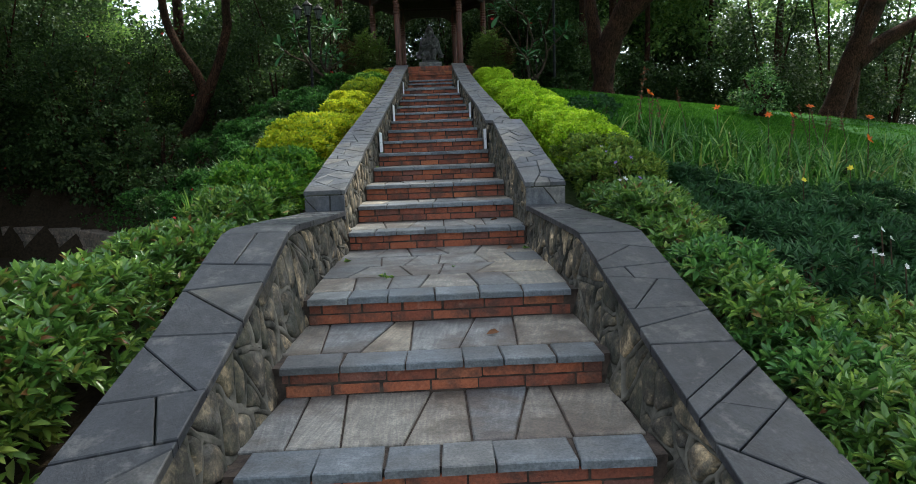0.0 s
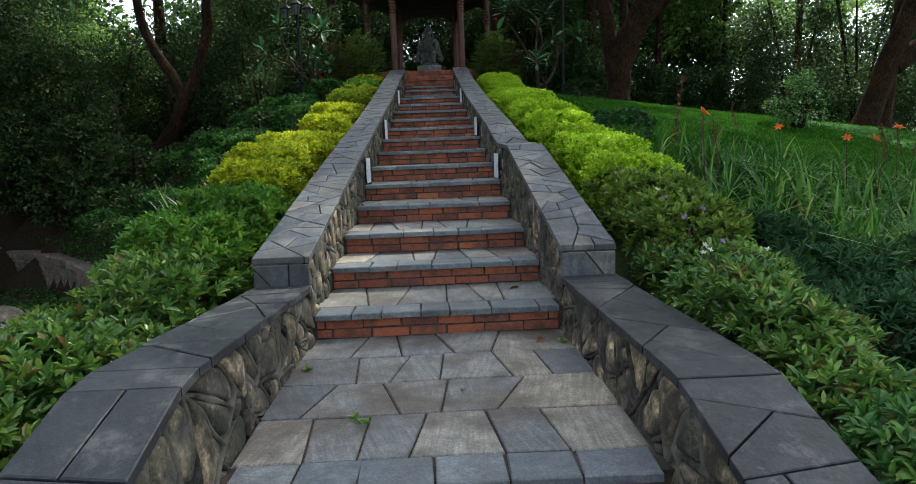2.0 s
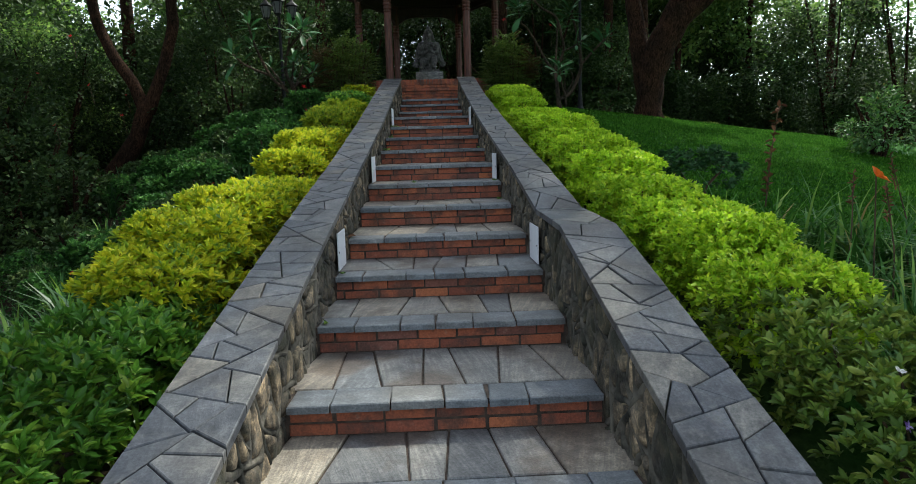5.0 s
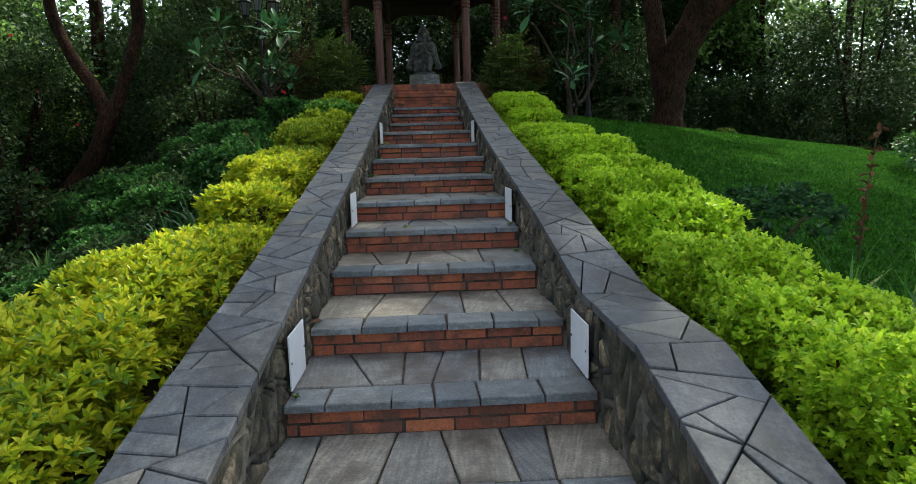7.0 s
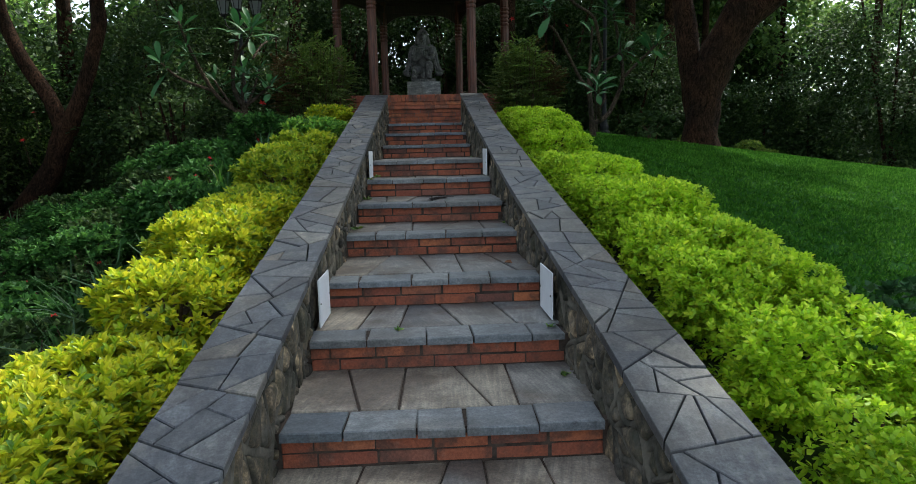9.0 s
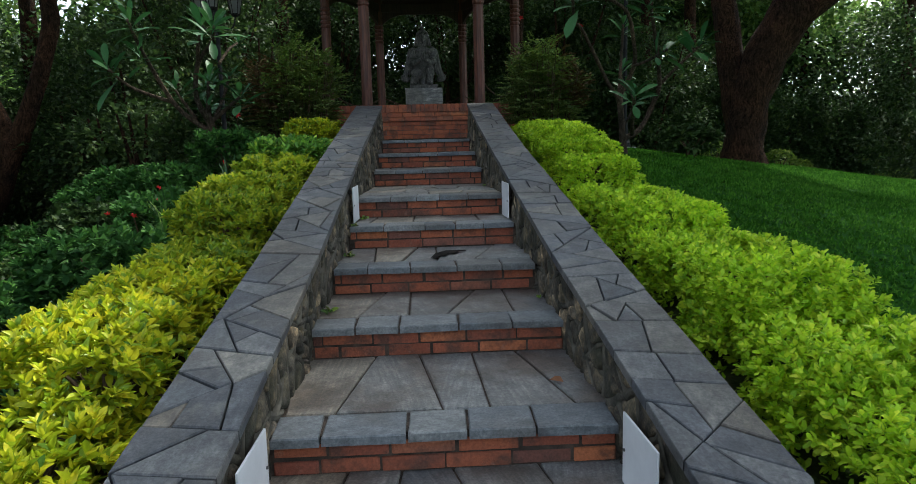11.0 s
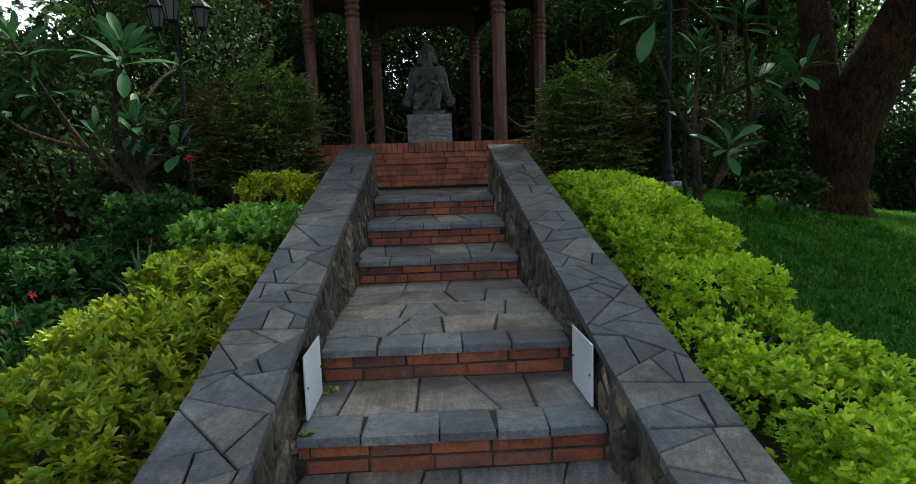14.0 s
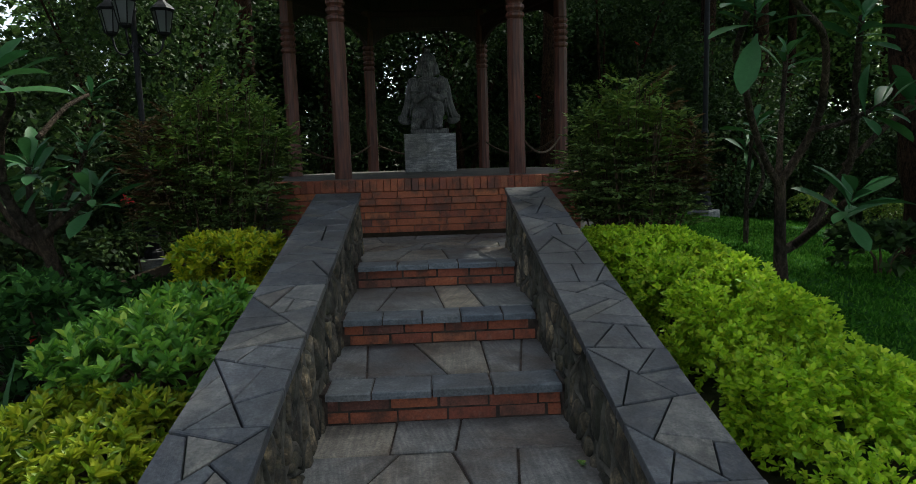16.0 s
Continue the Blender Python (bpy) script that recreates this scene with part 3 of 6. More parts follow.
def step_core(k, ya, yb):
    """Mortar bed of one step, under its slabs and behind its bricks."""
    bm = bmesh.new()
    y0, y1 = ya + 0.035, yb + 0.035
    z = RISE * k - 0.012
    quad = []
    for yy in (y0, y1):
        w = interp(HALF, yy) + 0.05
        for zz in (z, -2.2):
            for s in (-1, 1):
                quad.append(bm.verts.new((s * w, yy, zz)))
    a, b, c, d, e, f, g, h = quad
    for fc in ((a, b, f, e), (a, c, d, b), (e, f, h, g), (a, e, g, c), (b, d, h, f)):
        bm.faces.new(fc)
    return part("step", bm, JOINT, stairs)


bm = bmesh.new()
box(bm, (-0.5, -0.5, -0.5), (0.5, 0.5, 0.5))
bmesh.ops.bevel(bm, geom=bm.edges[:], offset=0.035, segments=1, affect="EDGES")
BRICK_ME = bpy.data.meshes.new("brick")
bm.to_mesh(BRICK_ME)
bm.free()
BRICK_ME.materials.append(BRICK)


def brick(parent, x, y, z, lx, ly, lz, rz=0.0, tilt=0.0):
    ob = new("brick", BRICK_ME)
    ob.parent = parent
    ob.location, ob.scale, ob.rotation_euler = (x, y, z), (lx, ly, lz), (tilt, R.uniform(-0.006, 0.006), rz)
    return ob


def brick_course(parent, x0, x1, y, z, h, length=0.228, gap=0.012, proud=0.0, depth=0.1):
    x = x0 - R.uniform(0.0, 0.9) * length
    while x < x1 - 0.01:
        a, b = max(x, x0), min(x + length * R.uniform(0.94, 1.05), x1)
        if b - a > 0.035:
            brick(parent, (a + b) / 2, y + depth / 2 - proud + R.uniform(-0.005, 0.004), z + R.uniform(-0.002, 0.002), b - a - gap * R.uniform(0.3, 1.3), depth, h - gap * R.uniform(0.4, 1.2), R.uniform(-0.012, 0.012))
        x = b if b > a else x + length


NOSE_D, SLAB_T = 0.2, 0.036
LOWER = [(-j, STEP_Y[0] - 0.71 * j, STEP_Y[0] - 0.71 * (j - 1)) for j in (5, 4, 3, 2, 1)]
for k, y, y1 in [(k, y, (STEP_Y + [WALL_END])[k + 1]) for k, y in enumerate(STEP_Y)] + LOWER:
    z = RISE * k
    w = interp(HALF, y)
    step = step_core(k, y, y1)
    h = (RISE - SLAB_T) / 2
    for c in range(2):
        brick_course(step, -w, w, y + 0.03, z - SLAB_T - h * (c + 0.5), h)

    def tread(u, v, hh, y=y, z=z):
        return (u, y + v, z + hh + 0.004 * noise.noise(Vector((u * 2, y + v, 3.0))))

    # nosing course
    x = -w
    while x < w - 0.02:
        wd = R.uniform(0.17, 0.3)
        if w - (x + wd) < 0.12:
            wd = w - x
        a = R.uniform(-0.012, 0.012)
        g = 0.004
        fr = R.uniform(-0.008, 0.006)
        slab("nosing_slab", [(x + g, fr), (x + wd - g, fr + R.uniform(-0.004, 0.004)), (x + wd - g + a, NOSE_D - 0.005), (x + g + a, NOSE_D - 0.005)], tread, SLAB_T, NOSE, step, 0.005, R.uniform(-0.003, 0.003))
        x += wd
    # slabs behind
    depth = y1 - y
    wb = interp(HALF, y + depth / 2) + 0.03
    if depth < 1.0:
        x, lean = -wb, R.uniform(-0.05, 0.05)
        while x < wb - 0.02:
            wd = R.uniform(0.16, 0.32)
            if wb - (x + wd) < 0.14:
                wd = wb - x
            nl = R.choice((-1, 1)) * R.uniform(0.0, 0.1) if x + wd < wb - 0.01 else 0.0
            lim = wd / 2 - 0.05
            nl = max(-lim + abs(lean), min(lim - abs(lean), nl)) if lim > abs(lean) else 0.0
            slab("tread_slab", [(x - lean + 0.005, NOSE_D + 0.004), (x + wd - nl - 0.005, NOSE_D + 0.004), (x + wd + nl - 0.005, depth + 0.05), (x + lean + 0.005, depth + 0.05)], tread, SLAB_T, SLATE, step, 0.005, R.uniform(-0.005, 0.003))
            x, lean = x + wd, nl
    else:
        rows = 4
        cuts = [NOSE_D + 0.004 + (depth + 0.05 - NOSE_D) * i / rows for i in range(rows + 1)]
        for r in range(rows):
            x, lean = -wb, 0.0
            while x < wb - 0.02:
                wd = R.uniform(0.2, 0.36)
                if wb - (x + wd) < 0.16:
                    wd = wb - x
                nl = R.uniform(-0.09, 0.09) if x + wd < wb - 0.01 else 0.0
                lim = wd / 2 - 0.05
                nl = max(-lim + abs(lean), min(lim - abs(lean), nl)) if lim > abs(lean) else 0.0
                slab("tread_slab", [(x - lean + 0.005, cuts[r]), (x + wd - nl - 0.005, cuts[r]), (x + wd + nl - 0.005, cuts[r + 1] - 0.008), (x + lean + 0.005, cuts[r + 1] - 0.008)], tread, SLAB_T, SLATE, step, 0.005, R.uniform(-0.004, 0.003))
                x, lean = x + wd, nl


# landing between the ends of the stair walls and the platform
LAND_Z = RISE * (len(STEP_Y) - 1)
bm = bmesh.new()
box(bm, (-1.0, WALL_END + 0.035, -1.0), (1.0, PLAT_Y + 0.2, LAND_Z - 0.012))
landing = part("landing", bm, JOINT, stairs)
for p in crazy([(-0.98, WALL_END + 0.055), (0.98, WALL_END + 0.055), (0.98, PLAT_Y - 0.01), (-0.98, PLAT_Y - 0.01)], 0.06, 0.7):
    slab("landing_slab", inset(p, 0.004), lambda u, v, h: (u, v, LAND_Z + h), SLAB_T, SLATE, landing, 0.005, R.uniform(-0.004, 0.003))

# ---- side walls ----
def foot(y):
    """Half distance between the wall faces down at the treads."""
    return interp(HALF, y) + 0.012


def side_wall(name, label, side, y0, y1, cap, face_low, slab_area, stone_area, end_face=False, capmat=None):
    """Rubble wall with crazy-paved slate cap. side: -1 west, 1 east."""
    ys = list(np.arange(y0, y1, 0.25)) + [y1]
    for kink, _ in cap:
        if y0 < kink < y1:
            ys.append(kink)
    ys = sorted(set(round(float(v), 3) for v in ys))
    bm = bmesh.new()
    rows = []
    for yy in ys:
        xi, xo = interp(CAP_IN, yy) + 0.05, interp(CAP_OUT, yy) - 0.03
        xb, zt = foot(yy) + 0.02, interp(cap, yy) - 0.03
        rows.append([bm.verts.new((side * xx, yy, zz)) for xx, zz in ((xb, -1.6), (xb, min(face_low(yy), zt - 0.1)), (xi, zt), (xo, zt), (xo, -1.6))])
    for a, b in zip(rows, rows[1:]):
        for i in range(4):
            bm.faces.new((a[i], a[i + 1], b[i + 1], b[i]))
    bm.faces.new(rows[0])
    bm.faces.new(rows[-1][::-1])
    bmesh.ops.recalc_face_normals(bm, faces=bm.faces)
    wall = tagged(part(name, bm, MORTAR), label, "wall", kind="structure")

    def on_cap(u, v, h):
        return (side * (interp(CAP_IN, u) * (1 - v / 0.36) + interp(CAP_OUT, u) * v / 0.36), u, interp(cap, u) + h)

    kinks = [y0] + [a for a, _ in cap if y0 < a < y1] + [y1]
    for a, b in zip(kinks, kinks[1:]):
        if b - a < 0.3:
            pieces = [[(a, 0.0), (b, 0.0), (b, 0.36), (a, 0.36)]]
        else:
            pieces = crazy([(a, 0.0), (b, 0.0), (b, 0.36), (a, 0.36)], slab_area, 0.75)
        for p in pieces:
            p = inset(p, 0.0033)
            if side > 0:
                slab("cap_slab", p, on_cap, 0.035, capmat or CAP, wall, 0.003, R.uniform(-0.003, 0.003))
            else:
                slab("cap_slab", p, lambda u, v, h: on_cap(u, v, h), 0.035, capmat or CAP, wall, 0.004, R.uniform(-0.003, 0.003))

    def on_face(u, v, h):
        lo, hi = face_low(u), interp(cap, u) - 0.04
        f = v / 0.5
        return (side * (foot(u) * (1 - f) + (interp(CAP_IN, u) + 0.035) * f - h), u, lo + (hi - lo) * f)

    def wavy(p, step):
        """Outline resampled and pushed about by its place, so that neighbours agree."""
        out = []
        for a, b in zip(p, p[1:] + p[:1]):
            n = max(1, int(math.hypot(b[0] - a[0], b[1] - a[1]) / step))
            for i in range(n):
                u, v = a[0] + (b[0] - a[0]) * i / n, a[1] + (b[1] - a[1]) * i / n
                q = Vector((u * 9, v * 9, side * 4.0))
                k = min(1.0, v / 0.05, (0.5 - v) / 0.05)
                out.append((u + 0.022 * noise.noise(q), v + 0.022 * k * noise.noise(q + Vector((7, 3, 1)))))
        return out

    def cobble(p):
        """Rounded stone face over an outline."""
        c = [sum(v[i] for v in p) / len(p) for i in (0, 1)]
        o = Vector(on_face(c[0], c[1], 0.0))
        lift, dome = R.uniform(-0.004, 0.014), R.uniform(0.003, 0.011)
        tilt = (R.uniform(-0.06, 0.06), R.uniform(-0.06, 0.06))
        verts, n = [], len(p)
        for f, h in ((0.97, -0.03), (0.93, lift - 0.006), (0.8, lift + dome * 0.6), (0.45, lift + dome)):
            for v in p:
                du, dv = (v[0] - c[0]) * f, (v[1] - c[1]) * f
                verts.append(Vector(on_face(c[0] + du, c[1] + dv, h + tilt[0] * du + tilt[1] * dv + 0.006 * noise.noise(Vector(((c[0] + du) * 22, (c[1] + dv) * 22, side))))) - o)
        faces = [(r * n + i, r * n + (i + 1) % n, (r + 1) * n + (i + 1) % n, (r + 1) * n + i) for r in range(3) for i in range(n)]
        faces.append(tuple(range(3 * n, 4 * n)))
        me = bpy.data.meshes.new("wall_stone")
        me.from_pydata([tuple(v) for v in verts], [], faces)
        me.polygons.foreach_set("use_smooth", [True] * len(faces))
        me.materials.append(RUBBLE)
        ob = new("wall_stone", me)
        ob.parent, ob.location = wall, o

    pv, pf = [], []
    for p in crazy([(y0, 0.0), (y1, 0.0), (y1, 0.5), (y0, 0.5)], stone_area, 0.5):
        q = wavy(inset(p, 0.01) or p, 0.055)
        q = [((a[0] + b[0]) / 2, (a[1] + b[1]) / 2) for a, b in zip(q, q[1:] + q[:1])]
        cobble(q)
        # raised rounded pointing, half of each rib with each stone
        p = wavy(p, 0.04)
        c = [sum(v[i] for v in p) / len(p) for i in (0, 1)]
        b0 = len(pv)
        for v in p:
            ln = max(math.hypot(v[0] - c[0], v[1] - c[1]), 0.03)
            wd = 0.02 + 0.014 * noise.noise(Vector((v[0] * 4, v[1] * 6, 9.0)))
            f = min(wd / ln, 0.4)
            hh = 0.007 + 0.012 * noise.noise(Vector((v[0] * 3, v[1] * 5, side)))
            for g, hr in ((0.0, hh), (0.45, hh * 0.8), (0.85, hh * 0.2), (1.0, -0.02)):
                pv.append(on_face(v[0] + (c[0] - v[0]) * f * g, v[1] + (c[1] - v[1]) * f * g, hr))
        m = len(p)
        for k in range(m):
            n2 = (k + 1) % m
            for r in (0, 1, 2):
                pf.append((b0 + 4 * k + r, b0 + 4 * n2 + r, b0 + 4 * n2 + r + 1, b0 + 4 * k + r + 1))
    raw("pointing", pv, pf, POINTING, wall, "raised mossy mortar pointing", "stuff", True)
    if end_face:
        xi, xo = interp(CAP_IN, y0), interp(CAP_OUT, y0)
        zt, zb = interp(cap, y0) - 0.038, interp(cap, y0) - 0.24
        for p in crazy([(xi + 0.005, zb), (xo - 0.005, zb), (xo - 0.005, zt), (xi + 0.005, zt)], 0.035, 0.7):
            p = inset(p, 0.004)
            slab("face_slab", p, lambda u, v, h: (side * u, y0 - h, v), 0.02, CAP, wall, 0.004, 0.012)
    return wall


def low_edge(u):
    return np.interp(u, [-6.0] + STEP_Y, [-0.85] + [RISE * k for k in range(len(STEP_Y))]) - 0.2


wall_w = side_wall("wall_west", "rubble stone stair wall with crazy-paved slate cap", -1, 1.76, WALL_END, WEST_CAP, low_edge, 0.03, 0.026, True)
wall_e = side_wall("wall_east", "rubble stone stair wall with crazy-paved slate cap", 1, 1.76, WALL_END, EAST_CAP, low_edge, 0.03, 0.026, True)
wall_wl = side_wall("wall_west_lower", "lower rubble stone stair wall with sloping slate cap", -1, -6.0, 1.76, WEST_LOW, low_edge, 0.065, 0.036, capmat=LOWCAP)
wall_el = side_wall("wall_east_lower", "lower rubble stone stair wall with sloping slate cap", 1, -6.0, 1.76, EAST_LOW, low_edge, 0.065, 0.036, capmat=LOWCAP)


# ---- white panels on the walls ----
def step_panel(side, k):
    y, z = STEP_Y[k] + (0.2 if k == 11 else 0.13), RISE * k + 0.012
    ya, yb = y, y + 0.3
    xa = min(interp(CAP_IN, yb) - 0.012, interp(HALF, yb) + 0.03)
    bm = bmesh.new()
    box(bm, (-0.004, -0.15, 0.0), (0.004, 0.15, 0.245), 0.0015)
    ob = part("wall_panel", bm, PANEL)
    ob.matrix_world = pose(side * xa, (ya + yb) / 2, z, 0, 0, side * 1.2)
    for sy, sz in ((-0.13, 0.12), (0.13, 0.12)):
        bs = bmesh.new()
        lathe(bs, [(0.006, 0.0), (0.006, 0.003), (0.003, 0.005)], 8)
        s = part("screw", bs, SCREW, ob)
        s.matrix_basis = pose(-side * 0.004, sy, sz, 0, -side * 90, 0)
    return tagged(ob, "white metal light cover fixed low on the stair wall", "wall light", "light covers along the stairs")


for k in (8, 11, 15):
    for s in (-1, 1):
        step_panel(s, k)

# ---- pavilion platform ----
HEX = [(-0.845, 14.9), (0.845, 14.9), (1.64, 16.65), (0.83, 18.4), (-0.83, 18.4), (-1.64, 16.65)]
PC = (0.0, 16.65)
RIM = [(-1.36, PLAT_Y), (1.36, PLAT_Y), (2.5, 16.65), (1.4, 19.3), (-1.4, 19.3), (-2.5, 16.65)]
bm = bmesh.new()
top = [bm.verts.new((x, y + (0.05 if y < 15 else 0), PLAT_Z - 0.015)) for x, y in RIM]
bot = [bm.verts.new((x, y + (0.05 if y < 15 else 0), 1.5)) for x, y in RIM]
bm.faces.new(top)
for i in range(6):
    bm.faces.new((top[i], bot[i], bot[(i + 1) % 6], top[(i + 1) % 6]))
bmesh.ops.recalc_face_normals(bm, faces=bm.faces)
platform = tagged(part("platform", bm, FLOOR), "raised brick platform under the garden pavilion", "platform", kind="structure")
CO = 0.063
for a, b in ((0, 1), (1, 2), (5, 0)):
    (xa, ya), (xb, yb) = RIM[a], RIM[b]
    ln = math.hypot(xb - xa, yb - ya)
    ang = math.atan2(yb - ya, xb - xa)
    ux, uy = (xb - xa) / ln, (yb - ya) / ln
    nx, ny = uy, -ux
    s, bw = 0.0, 0.062
    while s < ln - 0.03:
        px, py = xa + ux * (s + bw / 2) - nx * 0.09, ya + uy * (s + bw / 2) - ny * 0.09
        brick(platform, px, py, PLAT_Z - 0.055, bw - R.uniform(0.002, 0.006), 0.22, 0.11, ang + R.uniform(-0.02, 0.02))
        s += bw
    limit = 7 if a == 0 else 3
    for c in range(limit):
        proud = (0.035, 0.035, 0.0, 0.0, 0.0, 0.0, 0.0)[c] - 0.03
        s = -R.uniform(0, 0.2)
        while s < ln - 0.01:
            e0, e1 = max(s, 0), min(s + 0.228, ln)
            if e1 - e0 > 0.03:
                m = (e0 + e1) / 2
                brick(platform, xa + ux * m - nx * (0.05 - proud), ya + uy * m - ny * (0.05 - proud), PLAT_Z - 0.11 - CO * (c + 0.5), e1 - e0 - R.uniform(0.003, 0.008), 0.1, CO - R.uniform(0.003, 0.007), ang + R.uniform(-0.008, 0.008))
            s += 0.228


# ---- pavilion ----
def pavilion():
    root = empty("pavilion", (0.0, PC[1], PLAT_Z))
    tagged(root, "dark timber garden pavilion with carved reddish posts", "pavilion")
    for x, y in HEX:
        bm = bmesh.new()
        prof = [(0.085, 0.0), (0.082, 0.25), (0.082, 1.45)]
        for i in range(5):
            prof += [(0.074, 1.46 + 0.072 * i), (0.093, 1.485 + 0.072 * i), (0.093, 1.51 + 0.072 * i), (0.074, 1.525 + 0.072 * i)]
        prof += [(0.08, 1.83), (0.08, 2.6)]
        lathe(bm, prof, 8)
        p = part("post", bm, WOOD, root, "reddish brown post with turned rings near the top")
        p.location = (x - 0.0, y - PC[1], 0)
        p.rotation_euler = (0, 0, math.pi / 8)
    # ring beams
    for i in range(6):
        (xa, ya), (xb, yb) = HEX[i], HEX[(i + 1) % 6]
        ln = math.hypot(xb - xa, yb - ya)
        for name, z0, z1, d in (("lower_beam", 2.06, 2.22, 0.05), ("upper_beam", 2.3, 2.52, 0.08)):
            bm = bmesh.new()
            box(bm, (-ln / 2, -d, z0), (ln / 2, d, z1), 0.012)
            b = part(name, bm, DARKWOOD, root)
            b.location = ((xa + xb) / 2, (ya + yb) / 2 - PC[1], 0)
            b.rotation_euler = (0, 0, math.atan2(yb - ya, xb - xa))
    # arched valances at front and back
    for i in (2, 3, 4):
        (xa, ya), (xb, yb) = HEX[i], HEX[(i + 1) % 6]
        ln = math.hypot(xb - xa, yb - ya)
        bm = bmesh.new()
        n = 16
        loops = []
        for j in range(n + 1):
            u = -ln / 2 + ln * j / n
            arch = 2.02 - 0.28 * (abs(u) / (ln / 2)) ** 4
            loops.append([bm.verts.new((u, d, zz)) for d, zz in ((-0.025, arch), (-0.025, 2.07), (0.025, 2.07), (0.025, arch))])
        for a, b in zip(loops, loops[1:]):
            for q in range(4):
                bm.faces.new((a[q], a[(q + 1) % 4], b[(q + 1) % 4], b[q]))
        bm.faces.new(loops[0])
        bm.faces.new(loops[-1])
        bmesh.ops.recalc_face_normals(bm, faces=bm.faces)
        b = part("valance", bm, DARKWOOD, root)
        b.location = ((xa + xb) / 2, (ya + yb) / 2 - PC[1], 0)
        b.rotation_euler = (0, 0, math.atan2(yb - ya, xb - xa))
    # roof: hexagonal pyramid with overhang, dark underside
    bm = bmesh.new()
    eave = [bm.verts.new((x * 1.55, (y - PC[1]) * 1.55, 2.35)) for x, y in HEX]
    eave2 = [bm.verts.new((x * 1.55, (y - PC[1]) * 1.55, 2.47)) for x, y in HEX]
    tip = bm.verts.new((0, 0, 4.2))
    low = bm.verts.new((0, 0, 3.9))
    for i in range(6):
        j = (i + 1) % 6
        bm.faces.new((eave2[i], eave2[j], tip))
        bm.faces.new((eave[j], eave[i], low))
        bm.faces.new((eave[i], eave[j], eave2[j], eave2[i]))
    part("roof", bm, DARKWOOD, root, "dark hexagonal roof")
    # rope rails between back posts
    for i in (1, 2, 3, 4):
        (xa, ya), (xb, yb) = HEX[i], HEX[(i + 1) % 6]
        bm = bmesh.new()
        pts = []
        for j in range(13):
            f = j / 12
            pts.append((xa + (xb - xa) * f, ya + (yb - ya) * f - PC[1], 0.42 - 0.22 * (1 - (2 * f - 1) ** 2)))
        limb(bm, pts, [0.012] * 13, 6)
        part("rope", bm, STEM, root, "thin sagging rope between posts")
    return root


pavilion()


# ---- statue ----
def ellipsoid(bm, c, r, rot=(0, 0, 0), seg=14):
    q = bmesh.ops.create_uvsphere(bm, u_segments=seg, v_segments=seg // 2 + 2, radius=1.0)
    m = pose(*c, *rot) @ Matrix.Diagonal((*r, 1))
    bmesh.ops.transform(bm, matrix=m, verts=q["verts"])


def cone_limb(bm, a, b, ra, rb):
    limb(bm, [a, ((a[0] + b[0]) / 2, (a[1] + b[1]) / 2, (a[2] + b[2]) / 2), b], [ra, (ra + rb) / 2, rb], 10)


bm = bmesh.new()
box(bm, (-0.35, -0.28, 0.0), (0.35, 0.28, 0.52), 0.008)
plinth = part("plinth", bm, PLINTH)
plinth.location = (0.02, 17.75, PLAT_Z - 0.014)
tagged(plinth, "square grey rough stone plinth on the platform", "plinth")

bm = bmesh.new()
box(bm, (-0.26, -0.2, 0.0), (0.26, 0.22, 0.07), 0.01)
box(bm, (-0.16, -0.06, 0.05), (0.16, 0.14, 0.3), 0.04)
# folded leg on one side, raised knee on the other
ellipsoid(bm, (-0.12, -0.12, 0.27), (0.11, 0.17, 0.1), (8, 0, 25))
cone_limb(bm, (-0.16, -0.22, 0.24), (-0.2, -0.12, 0.08), 0.075, 0.06)
ellipsoid(bm, (-0.2, -0.16, 0.1), (0.06, 0.1, 0.05))
ellipsoid(bm, (0.12, -0.14, 0.36), (0.085, 0.13, 0.08), (20, 0, 0))
cone_limb(bm, (0.13, -0.23, 0.36), (0.12, -0.2, 0.1), 0.078, 0.055)
ellipsoid(bm, (0.12, -0.24, 0.09), (0.06, 0.09, 0.035))
cone_limb(bm, (0.0, -0.1, 0.3), (0.0, -0.12, 0.06), 0.05, 0.06)
